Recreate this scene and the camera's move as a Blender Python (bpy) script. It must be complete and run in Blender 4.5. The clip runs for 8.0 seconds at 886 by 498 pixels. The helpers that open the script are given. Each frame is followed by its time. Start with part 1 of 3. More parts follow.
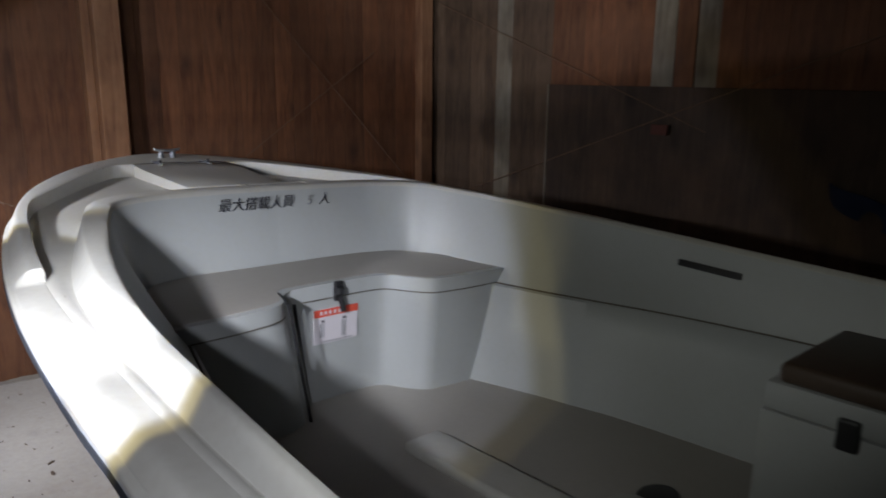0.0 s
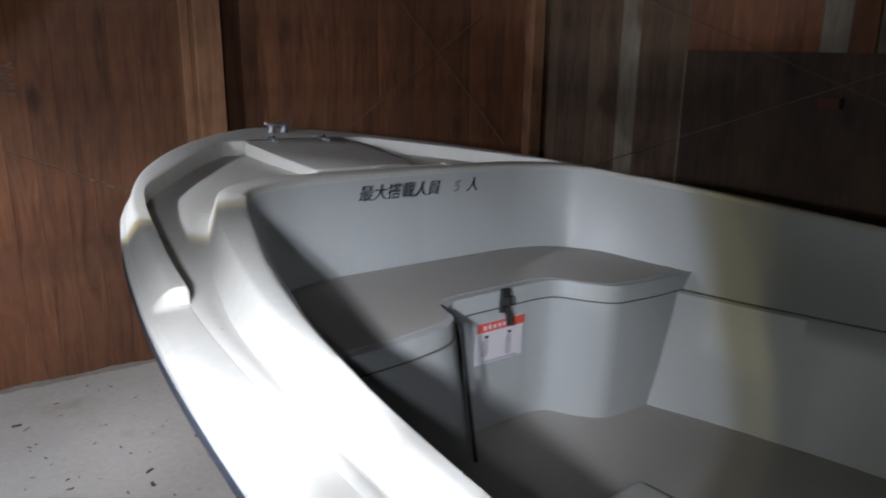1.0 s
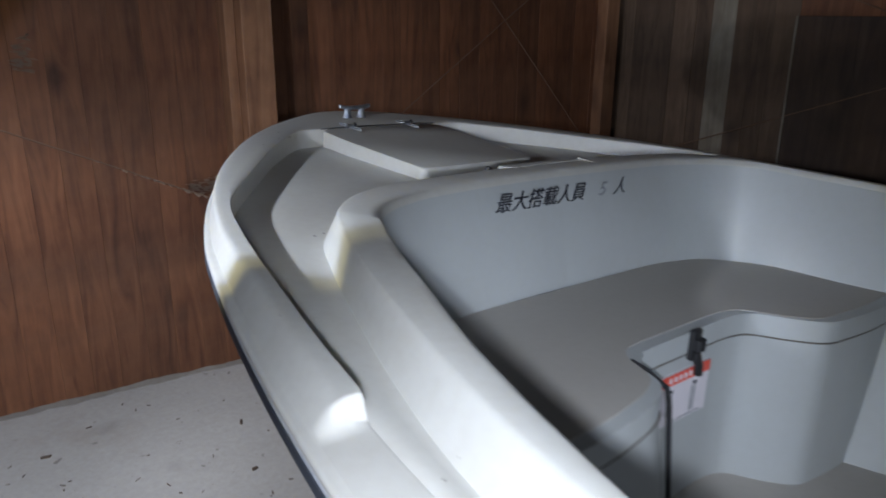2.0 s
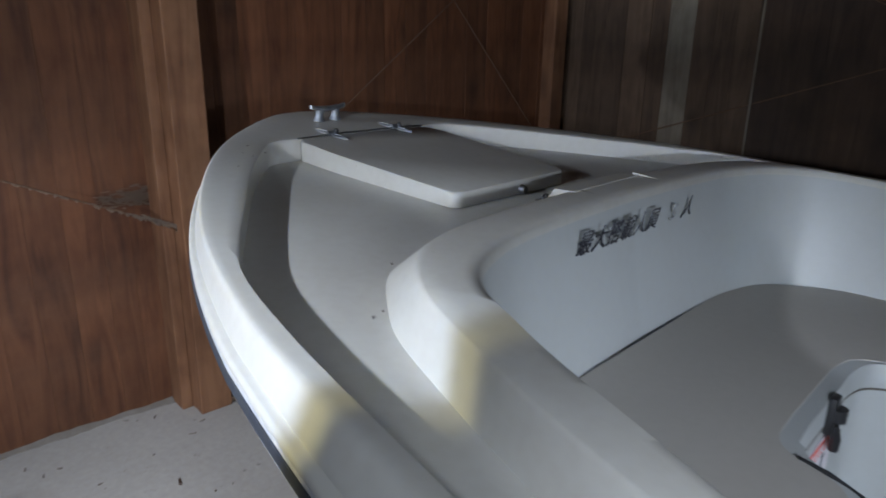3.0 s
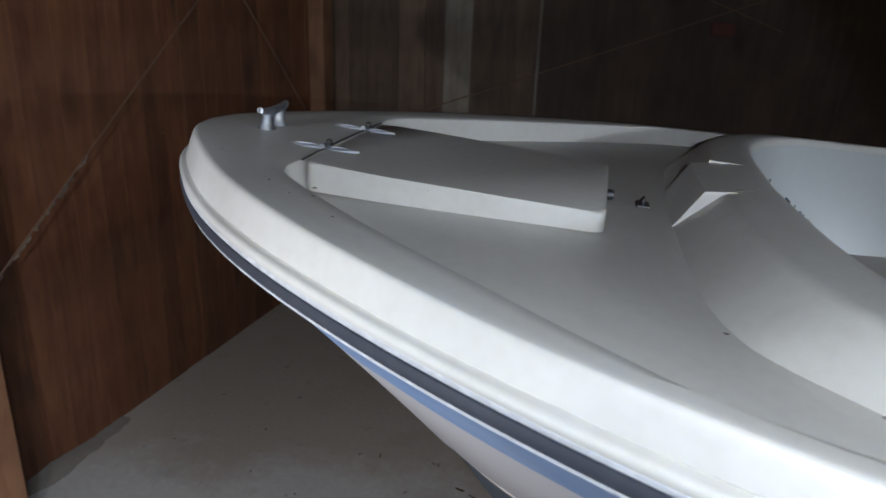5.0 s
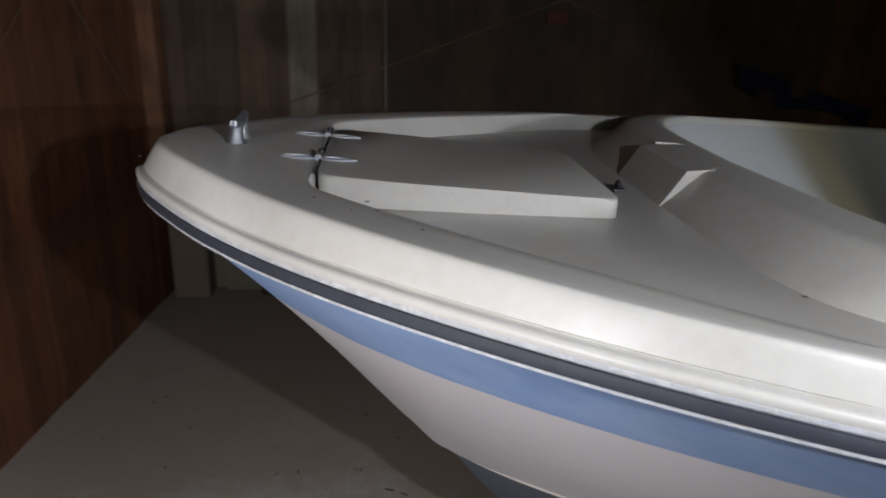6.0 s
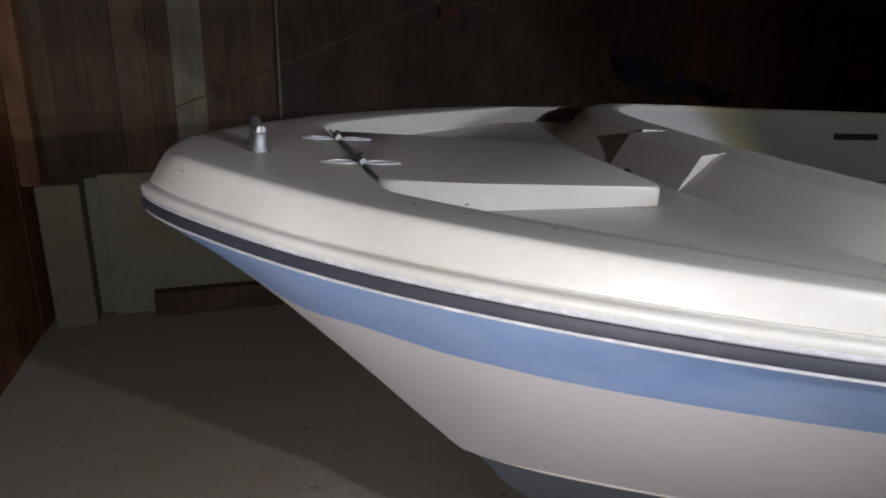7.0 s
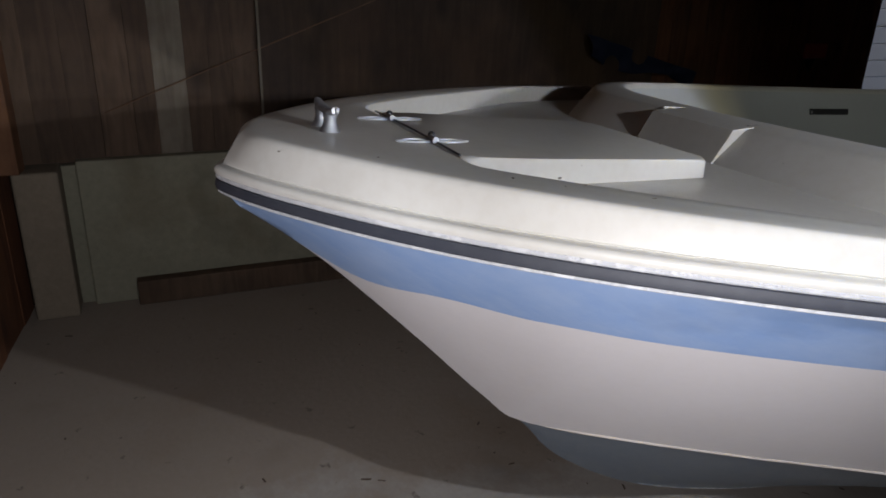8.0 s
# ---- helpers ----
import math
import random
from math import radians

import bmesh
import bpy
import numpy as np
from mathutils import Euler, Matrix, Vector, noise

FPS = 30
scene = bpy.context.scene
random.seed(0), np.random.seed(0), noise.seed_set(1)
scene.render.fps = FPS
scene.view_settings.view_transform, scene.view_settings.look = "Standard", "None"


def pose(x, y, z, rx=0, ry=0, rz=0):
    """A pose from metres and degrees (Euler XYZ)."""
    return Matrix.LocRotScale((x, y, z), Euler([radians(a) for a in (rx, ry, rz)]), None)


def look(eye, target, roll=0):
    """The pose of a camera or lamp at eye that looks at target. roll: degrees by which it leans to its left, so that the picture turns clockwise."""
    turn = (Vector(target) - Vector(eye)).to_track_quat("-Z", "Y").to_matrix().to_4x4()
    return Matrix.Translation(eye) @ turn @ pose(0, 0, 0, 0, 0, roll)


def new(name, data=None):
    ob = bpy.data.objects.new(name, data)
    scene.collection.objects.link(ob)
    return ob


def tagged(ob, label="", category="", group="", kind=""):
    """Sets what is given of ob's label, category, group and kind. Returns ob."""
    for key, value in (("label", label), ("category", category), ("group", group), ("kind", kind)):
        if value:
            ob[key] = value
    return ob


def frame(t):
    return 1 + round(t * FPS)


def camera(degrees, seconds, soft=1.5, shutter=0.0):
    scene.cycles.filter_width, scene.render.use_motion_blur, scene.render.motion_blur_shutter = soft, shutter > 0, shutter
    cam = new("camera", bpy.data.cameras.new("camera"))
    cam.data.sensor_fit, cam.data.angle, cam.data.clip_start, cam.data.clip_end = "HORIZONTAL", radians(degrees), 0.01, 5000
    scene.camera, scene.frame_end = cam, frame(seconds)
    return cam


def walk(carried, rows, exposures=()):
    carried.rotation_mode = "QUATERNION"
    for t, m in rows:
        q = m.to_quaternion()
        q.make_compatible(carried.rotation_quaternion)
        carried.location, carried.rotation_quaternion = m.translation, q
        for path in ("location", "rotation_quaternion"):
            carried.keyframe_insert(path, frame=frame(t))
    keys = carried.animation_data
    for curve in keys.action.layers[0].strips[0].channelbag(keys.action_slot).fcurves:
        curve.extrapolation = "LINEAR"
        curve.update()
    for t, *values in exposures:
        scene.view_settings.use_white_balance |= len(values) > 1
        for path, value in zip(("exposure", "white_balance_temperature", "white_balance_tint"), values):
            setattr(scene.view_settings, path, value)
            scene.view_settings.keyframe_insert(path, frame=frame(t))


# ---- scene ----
cam = camera(62.0, 8.0, soft=1.8, shutter=0.5)
PATH = [
    (0, (-1.218, -2.291, 1.489), (0.131, -0.888, 1.03), 0.62),
    (0.5, (-1.194, -2.03, 1.466), (0.103, -0.581, 1), 0.69),
    (1, (-1.189, -1.778, 1.463), (0.045, -0.298, 0.927), 0.64),
    (1.5, (-1.148, -1.498, 1.451), (0.061, -0.017, 0.864), 0.58),
    (2, (-1.149, -1.252, 1.45), (0.064, 0.217, 0.839), 0.33),
    (3.5, (-1.077, -0.56, 1.451), (0.425, 0.575, 0.773), 1.55),
    (4, (-1.105, -0.349, 1.431), (0.45, 0.703, 0.741), 1.26),
    (4.5, (-1.129, -0.185, 1.428), (0.594, 0.561, 0.738), 1.34),
    (4.7, (-1.111, -0.102, 1.413), (0.671, 0.483, 0.718), 1.78),
    (5.8, (-1.109, 0.266, 1.408), (0.762, 0.247, 0.7), 1.84),
    (6, (-1.121, 0.325, 1.413), (0.743, 0.167, 0.706), 1.72),
    (6.5, (-1.051, 0.473, 1.391), (0.763, 0.016, 0.686), 2.01),
    (7, (-1.033, 0.605, 1.399), (0.749, 0.029, 0.696), 1.74),
    (7.5, (-1.028, 0.724, 1.398), (0.713, 0.071, 0.661), 1.76),
    (8, (-1.017, 0.782, 1.399), (0.697, 0.07, 0.656), 1.87),
]
walk(cam, [(t, look(eye, target, roll)) for t, eye, target, roll in PATH], [(0, 0.25, 6300, 14), (1, 0.1, 6150, 13), (2.2, 0.05, 5800, 11), (4.7, 0.15, 5800, 9), (5.9, -0.05, 6350, 14), (7, 0.15, 6400, 14), (8, 0.33, 6350, 14)])

# ---- light: daylight from a doorway aft, and fixed spots in place of the hand torch that goes with the camera ----
world = bpy.data.worlds.new("world")
scene.world = world
world.use_nodes = True
wn = world.node_tree
sky = wn.nodes.new("ShaderNodeTexSky")
sky.sky_type, sky.sun_disc = "NISHITA", False
sky.sun_elevation, sky.sun_rotation = radians(35), radians(200)
wn.links.new(sky.outputs[0], wn.nodes["Background"].inputs[0])
wn.nodes["Background"].inputs[1].default_value = 0.05


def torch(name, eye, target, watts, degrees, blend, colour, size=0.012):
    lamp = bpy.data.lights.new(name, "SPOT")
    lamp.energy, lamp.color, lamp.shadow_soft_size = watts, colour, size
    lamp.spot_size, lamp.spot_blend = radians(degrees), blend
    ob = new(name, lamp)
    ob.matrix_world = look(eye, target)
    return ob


def torch_stand_in(eye, bearing, pitch, half, watts, colour=(0.93, 0.96, 1.0), blend=0.12, rim=0.0):
    """A fixed spot in place of the hand torch: its core and the warm rim where the reflector ends.
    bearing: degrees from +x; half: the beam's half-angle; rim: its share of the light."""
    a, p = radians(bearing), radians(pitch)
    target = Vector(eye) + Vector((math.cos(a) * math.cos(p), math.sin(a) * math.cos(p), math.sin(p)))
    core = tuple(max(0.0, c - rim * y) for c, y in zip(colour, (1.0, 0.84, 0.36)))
    torch("torch_stand_in_core", eye, target, watts, 2 * half, blend, core)
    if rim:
        torch("torch_stand_in_rim", eye, target, watts * rim, 2 * half + 5.0, 0.06, (1.0, 0.84, 0.36))


# fixed spots, all lit at once, stand in for the torch carried a hand's width ahead of the camera: over the cockpit,
# beside it, at the foredeck and low at the hull
torch_stand_in((-1.28, -1.54, 1.43), 60, -26, 38, 31, rim=0.30)
torch_stand_in((-1.28, -1.42, 1.43), 41, -26, 22, 50, blend=0.9)
# two fills added to brighten the near gunwale
torch_stand_in((-1.30, -1.28, 1.44), 60, -24, 25, 10, blend=0.9)
torch_stand_in((-1.26, -2.15, 1.42), 58, -36, 34, 14, blend=0.9)
torch("torch_stand_in_spill", (-1.28, -1.90, 1.42), (0.72, -1.2, 0.98), 14, 56, 1.0, (0.97, 1.0, 0.88))
# fills added for the upper boards, then for floor and front wall
torch_stand_in((-1.26, -2.08, 1.47), 39, 16, 20, 160, blend=0.6)
torch_stand_in((-1.42, 0.15, 1.50), 66, -42, 36, 70, blend=0.9)
torch_stand_in((-1.30, -0.08, 1.48), 29, -31, 48.5, 36, rim=0.32)
torch_stand_in((-1.00, 0.84, 1.37), 0, -24, 31, 12, blend=0.6)
# low fill added for the hull side, kept below the deck rim
torch_stand_in((-1.13, 0.62, 1.06), -2, -18, 62, 27, (1.0, 0.975, 0.965), 0.9)

# ---- materials ----


def material(name, rough=0.6, metal=0.0):
    m = bpy.data.materials.new(name)
    m.use_nodes = True
    nt = m.node_tree
    b = nt.nodes["Principled BSDF"]
    b.inputs["Roughness"].default_value = rough
    b.inputs["Metallic"].default_value = metal
    return m, nt, b


def ramp(nt, fac, stops):
    r = nt.nodes.new("ShaderNodeValToRGB")
    els = r.color_ramp.elements
    while len(els) < len(stops):
        els.new(0.5)
    for e, (p, c) in zip(els, stops):
        e.position, e.color = p, (*c, 1)
    nt.links.new(fac, r.inputs[0])
    return r.outputs[0]


def noise_tex(nt, scale, detail=5, rough=0.55, stretch=None, shift=None, distort=0.0):
    n = nt.nodes.new("ShaderNodeTexNoise")
    n.inputs["Scale"].default_value, n.inputs["Detail"].default_value = scale, detail
    n.inputs["Roughness"].default_value, n.inputs["Distortion"].default_value = rough, distort
    tc = nt.nodes.new("ShaderNodeTexCoord")
    vec = tc.outputs["Object"]
    if stretch:
        mp = nt.nodes.new("ShaderNodeMapping")
        mp.inputs["Scale"].default_value = stretch
        nt.links.new(vec, mp.inputs[0])
        vec = mp.outputs[0]
        if shift:
            nt.links.new(shift, mp.inputs["Location"])
    nt.links.new(vec, n.inputs["Vector"])
    return n.outputs["Fac"]


def mix(nt, fac, a, b, mode="MIX"):
    n = nt.nodes.new("ShaderNodeMix")
    n.data_type, n.blend_type = "RGBA", mode
    for sock, v in ((n.inputs[0], fac), (n.inputs[6], a), (n.inputs[7], b)):
        if isinstance(v, (int, float)):
            sock.default_value = v
        elif isinstance(v, tuple):
            sock.default_value = (*v, 1)
        else:
            nt.links.new(v, sock)
    return n.outputs[2]


def bump(nt, b, height, strength, dist=0.002):
    n = nt.nodes.new("ShaderNodeBump")
    n.inputs["Strength"].default_value, n.inputs["Distance"].default_value = strength, dist
    nt.links.new(height, n.inputs["Height"])
    nt.links.new(n.outputs[0], b.inputs["Normal"])


def paint(name, colour, dirt, rough=0.35, dirt_amount=0.5, speck=0.0, relief=0.15):
    """Smooth moulded or painted surface with faint blotches, dust and small specks."""
    m, nt, b = material(name, rough)
    blotch = ramp(nt, noise_tex(nt, 3.0, 6), [(0.35, (0, 0, 0)), (0.75, (1, 1, 1))])
    fine = ramp(nt, noise_tex(nt, 60, 4), [(0.4, (0, 0, 0)), (0.8, (1, 1, 1))])
    dust = mix(nt, 0.35, blotch, fine)
    f = nt.nodes.new("ShaderNodeMath")
    f.operation = "MULTIPLY"
    nt.links.new(dust, f.inputs[0])
    f.inputs[1].default_value = dirt_amount
    col = mix(nt, f.outputs[0], colour, dirt)
    if speck:
        v = nt.nodes.new("ShaderNodeTexVoronoi")
        v.inputs["Scale"].default_value = 26
        tc = nt.nodes.new("ShaderNodeTexCoord")
        nt.links.new(tc.outputs["Object"], v.inputs["Vector"])
        spot = ramp(nt, v.outputs["Distance"], [(0.0, (1, 1, 1)), (speck, (0, 0, 0))])
        gate = ramp(nt, noise_tex(nt, 5.0, 2), [(0.54, (0, 0, 0)), (0.60, (1, 1, 1))])
        col = mix(nt, mix(nt, 1.0, spot, gate, "MULTIPLY"), col, (0.10, 0.075, 0.05))
    nt.links.new(col, b.inputs["Base Color"])
    bump(nt, b, noise_tex(nt, 220, 3), relief, 0.0006)
    return m


M_gel = paint("cream_gelcoat", (0.560, 0.556, 0.520), (0.420, 0.392, 0.340), 0.40, 0.70, 0.042)
M_chine = paint("beige_edge", (0.440, 0.400, 0.360), (0.320, 0.288, 0.256), 0.6, 0.6)
M_seat = paint("nonslip_gelcoat", (0.44, 0.42, 0.385), (0.35, 0.32, 0.28), 0.7, 0.5, 0.0, 0.5)
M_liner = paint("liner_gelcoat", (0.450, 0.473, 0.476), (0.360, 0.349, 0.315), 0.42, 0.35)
M_hull = paint("white_hull_gelcoat", (0.610, 0.592, 0.606), (0.450, 0.430, 0.425), 0.4, 0.3, 0.02)
M_bottom = paint("grey_bottom_paint", (0.060, 0.074, 0.092), (0.105, 0.112, 0.12), 0.7, 0.7, 0.0, 0.5)
M_rubber = paint("black_rubber", (0.022, 0.026, 0.038), (0.07, 0.075, 0.085), 0.6, 0.6, 0.0, 0.4)


def chipped(name, base, chip):
    """Flaking paint: pale chips on a grey line."""
    m, nt, b = material(name, 0.7)
    f = ramp(nt, noise_tex(nt, 55, 6, 0.7), [(0.47, (0, 0, 0)), (0.56, (1, 1, 1))])
    g = ramp(nt, noise_tex(nt, 4.0, 3), [(0.35, (0.15, 0.15, 0.15)), (0.65, (1, 1, 1))])
    nt.links.new(mix(nt, mix(nt, 1.0, f, g, "MULTIPLY"), base, chip), b.inputs["Base Color"])
    bump(nt, b, f, 0.6, 0.001)
    return m


def worn_stripe(name, colour, faded, scrape):
    """Old stripe paint: chalky blotches, long rubbed streaks and a few scrapes down to the white."""
    m, nt, b = material(name, 0.5)
    chalk = ramp(nt, noise_tex(nt, 7.0, 7, 0.65), [(0.36, (0, 0, 0)), (0.70, (0.9, 0.9, 0.9))])
    rub = ramp(nt, noise_tex(nt, 9.0, 5, 0.6, (4.0, 0.5, 3.0)), [(0.45, (0, 0, 0)), (0.72, (0.7, 0.7, 0.7))])
    col = mix(nt, rub, mix(nt, chalk, colour, faded), faded)
    dirt = ramp(nt, noise_tex(nt, 3.2, 6, 0.6, (1.0, 1.0, 2.0)), [(0.52, (0, 0, 0)), (0.74, (0.5, 0.5, 0.5))])
    col = mix(nt, dirt, col, tuple(c * 0.62 for c in colour))
    nick = ramp(nt, noise_tex(nt, 26, 6, 0.7, (1.6, 0.35, 1.2)), [(0.72, (0, 0, 0)), (0.77, (0.5, 0.5, 0.5))])
    nt.links.new(mix(nt, nick, col, scrape), b.inputs["Base Color"])
    bump(nt, b, noise_tex(nt, 160, 3), 0.15, 0.0006)
    return m


M_blue = worn_stripe("blue_stripe_paint", (0.180, 0.290, 0.520), (0.265, 0.360, 0.545), (0.50, 0.52, 0.57))
M_chip = chipped("chipped_sealant", (0.400, 0.410, 0.430), (0.540, 0.548, 0.560))
M_wear = chipped("worn_keel", (0.11, 0.13, 0.16), (0.62, 0.62, 0.60))
M_cushion = paint("brown_vinyl", (0.075, 0.05, 0.035), (0.12, 0.09, 0.07), 0.5, 0.6)
M_seam = paint("brown_seam", (0.10, 0.085, 0.065), (0.16, 0.14, 0.11), 0.7, 0.5)
M_black = paint("black_plastic", (0.02, 0.02, 0.022), (0.05, 0.05, 0.05), 0.4, 0.5)
M_paper = paint("white_sticker", (0.74, 0.70, 0.74), (0.6, 0.57, 0.6), 0.5, 0.3)
M_red = paint("red_print", (0.75, 0.10, 0.06), (0.6, 0.12, 0.08), 0.5, 0.3)
M_ink = paint("black_lettering", (0.02, 0.02, 0.03), (0.06, 0.06, 0.07), 0.5, 0.4)
M_faded = paint("faded_lettering", (0.26, 0.27, 0.29), (0.5, 0.5, 0.5), 0.5, 0.7)
M_bluecloth = paint("blue_sheet", (0.006, 0.013, 0.045), (0.010, 0.02, 0.055), 0.8, 0.6)
M_dust = paint("grey_cobweb", (0.24, 0.175, 0.125), (0.34, 0.27, 0.21), 0.95, 0.7)
M_soil = paint("dark_soil", (0.150, 0.130, 0.108), (0.235, 0.215, 0.19), 0.95, 0.9, 0.0, 0.9)
M_smear = paint("grey_smear", (0.175, 0.120, 0.085), (0.24, 0.175, 0.13), 0.95, 0.8)
M_dustrod = paint("dusty_rod", (0.125, 0.070, 0.041), (0.20, 0.13, 0.085), 0.9, 0.7)
M_tag = paint("faded_red", (0.085, 0.024, 0.016), (0.08, 0.045, 0.033), 0.8, 0.6)
M_pennant = paint("red_cloth", (0.30, 0.050, 0.028), (0.22, 0.07, 0.05), 0.8, 0.5)
M_siding = paint("white_siding", (0.7, 0.73, 0.78), (0.55, 0.58, 0.62), 0.6, 0.4)


def metal(name, colour, rough):
    m, nt, b = material(name, rough, 1.0)
    nt.links.new(ramp(nt, noise_tex(nt, 40, 5), [(0.3, tuple(c * 0.6 for c in colour)), (0.7, colour)]), b.inputs["Base Color"])
    r = ramp(nt, noise_tex(nt, 90, 4), [(0.3, (rough - 0.1,) * 3), (0.8, (rough + 0.25,) * 3)])
    nt.links.new(r, b.inputs["Roughness"])
    return m


M_tarnish = metal("tarnished_steel", (0.20, 0.20, 0.21), 0.5)
M_alu = metal("matt_aluminium", (0.50, 0.52, 0.55), 0.55)


def plank_wood(name, dark, mid, light, vary=0.5, dust=0.25):
    """Sawn boards: soft grain along z, dark knots, a tone of its own for each board, dust in blotches."""
    m, nt, b = material(name, 0.78)
    info = nt.nodes.new("ShaderNodeObjectInfo")
    off = nt.nodes.new("ShaderNodeVectorMath")
    off.operation = "SCALE"
    cx = nt.nodes.new("ShaderNodeCombineXYZ")
    for i in range(3):
        nt.links.new(info.outputs["Random"], cx.inputs[i])
    nt.links.new(cx.outputs[0], off.inputs[0])
    off.inputs["Scale"].default_value = 37.0
    grain = noise_tex(nt, 5.0, 3, 0.5, (4.0, 4.0, 0.45), off.outputs[0], 1.6)
    fine = noise_tex(nt, 30.0, 5, 0.6, (5, 5, 0.16), off.outputs[0])
    col = ramp(nt, grain, [(0.25, dark), (0.5, mid), (0.78, light)])
    col = mix(nt, 0.06, col, ramp(nt, fine, [(0.3, dark), (0.7, light)]))
    smudge = ramp(nt, noise_tex(nt, 2.6, 5, 0.6), [(0.32, (0.50, 0.46, 0.43)), (0.60, (1.0, 1.0, 1.0))])
    col = mix(nt, 1.0, col, smudge, "MULTIPLY")
    tone = ramp(nt, info.outputs["Random"], [(0.0, (1 - vary, 1 - vary * 1.05, 1 - vary * 1.1)), (0.5, (0.92, 0.9, 0.88)), (1.0, (1 + vary * 0.6, 1 + vary * 0.55, 1 + vary * 0.5))])
    col = mix(nt, 1.0, col, tone, "MULTIPLY")
    v = nt.nodes.new("ShaderNodeTexVoronoi")
    v.inputs["Scale"].default_value = 1.0
    tc = nt.nodes.new("ShaderNodeTexCoord")
    mp = nt.nodes.new("ShaderNodeMapping")
    mp.inputs["Scale"].default_value = (4.6, 4.6, 2.2)
    nt.links.new(tc.outputs["Object"], mp.inputs[0])
    nt.links.new(off.outputs[0], mp.inputs["Location"])
    nt.links.new(mp.outputs[0], v.inputs["Vector"])
    knot = ramp(nt, v.outputs["Distance"], [(0.05, (0.85, 0.85, 0.85)), (0.21, (0, 0, 0))])
    col = mix(nt, knot, col, tuple(c * 0.4 for c in dark))
    veil = ramp(nt, noise_tex(nt, 2.1, 7, 0.62), [(0.42, (0, 0, 0)), (0.78, (dust,) * 3)])
    col = mix(nt, veil, col, (0.215, 0.115, 0.062))
    nt.links.new(col, b.inputs["Base Color"])
    bump(nt, b, fine, 0.15, 0.0015)
    return m


M_wood = plank_wood("cedar_boards", (0.082, 0.026, 0.009), (0.156, 0.058, 0.022), (0.218, 0.091, 0.039), 0.26, 0.45)
M_grey = plank_wood("weathered_boards", (0.057, 0.036, 0.022), (0.098, 0.064, 0.040), (0.134, 0.093, 0.062), 0.3)
M_pale = plank_wood("pale_boards", (0.141, 0.126, 0.096), (0.215, 0.196, 0.155), (0.266, 0.248, 0.204), 0.15)
M_post = plank_wood("orange_post", (0.178, 0.078, 0.037), (0.266, 0.130, 0.063), (0.326, 0.178, 0.096), 0.2, 0.35)
M_ply = plank_wood("dark_plywood", (0.030, 0.018, 0.011), (0.049, 0.030, 0.020), (0.070, 0.046, 0.032), 0.2)


def concrete(name, dark, light):
    m, nt, b = material(name, 0.9)
    big = noise_tex(nt, 1.3, 7, 0.6)
    small = noise_tex(nt, 45, 6, 0.65)
    col = mix(nt, 0.4, ramp(nt, big, [(0.3, dark), (0.7, light)]), ramp(nt, small, [(0.3, dark), (0.7, light)]))
    stain = ramp(nt, noise_tex(nt, 2.7, 3), [(0.6, (0, 0, 0)), (0.78, (0.6, 0.6, 0.6))])
    col = mix(nt, stain, col, tuple(c * 0.55 for c in dark))
    brown = ramp(nt, noise_tex(nt, 1.9, 4, 0.6), [(0.56, (0, 0, 0)), (0.74, (0.45, 0.45, 0.45))])
    col = mix(nt, brown, col, (dark[0] * 0.75, dark[1] * 0.6, dark[2] * 0.45))
    nt.links.new(col, b.inputs["Base Color"])
    bump(nt, b, small, 0.6, 0.003)
    return m


def tinted_floor(m):
    """Brown tint for dim bounced light, put into the concrete towards the starboard wall and breaking up to port; dark
    dirt spots.
    """
    nt = m.node_tree
    b = nt.nodes["Principled BSDF"]
    plain = b.inputs["Base Color"].links[0].from_socket
    tc = nt.nodes.new("ShaderNodeTexCoord")
    sep = nt.nodes.new("ShaderNodeSeparateXYZ")
    nt.links.new(tc.outputs["Object"], sep.inputs[0])
    add = nt.nodes.new("ShaderNodeMath")
    add.operation = "MULTIPLY_ADD"
    nt.links.new(noise_tex(nt, 2.2, 7, 0.65), add.inputs[0])
    add.inputs[1].default_value = 1.6
    aside = nt.nodes.new("ShaderNodeMath")
    aside.operation = "SUBTRACT"
    nt.links.new(sep.outputs["X"], aside.inputs[0])
    aside.inputs[1].default_value = 0.5
    nt.links.new(aside.outputs[0], add.inputs[2])
    # the bounced-light tint is mixed into the floor colour from here
    f = ramp(nt, add.outputs[0], [(0.75, (0, 0, 0)), (1.0, (0.65, 0.65, 0.65))])
    col = mix(nt, f, plain, (0.270, 0.215, 0.162))
    spot = ramp(nt, noise_tex(nt, 16, 4, 0.6), [(0.66, (0, 0, 0)), (0.72, (0.7, 0.7, 0.7))])
    col = mix(nt, spot, col, (0.11, 0.095, 0.08))
    nt.links.new(col, b.inputs["Base Color"])
    return m


M_floor = concrete("dusty_concrete", (0.310, 0.293, 0.268), (0.445, 0.425, 0.395))
tinted_floor(M_floor)
M_wallcon = concrete("old_concrete", (0.167, 0.163, 0.118), (0.281, 0.274, 0.205))
M_pier = concrete("brown_concrete", (0.152, 0.125, 0.091), (0.251, 0.213, 0.160))

# ---- mesh helpers ----


def mesh_of(bm, name, mat, smooth=None):
    me = bpy.data.meshes.new(name)
    bmesh.ops.recalc_face_normals(bm, faces=bm.faces)
    bm.to_mesh(me)
    bm.free()
    for k in (mat if isinstance(mat, (list, tuple)) else [mat]):
        me.materials.append(k)
    if smooth is not None:
        me.polygons.foreach_set("use_smooth", [True] * len(me.polygons))
        me.set_sharp_from_angle(angle=radians(smooth))
    return me


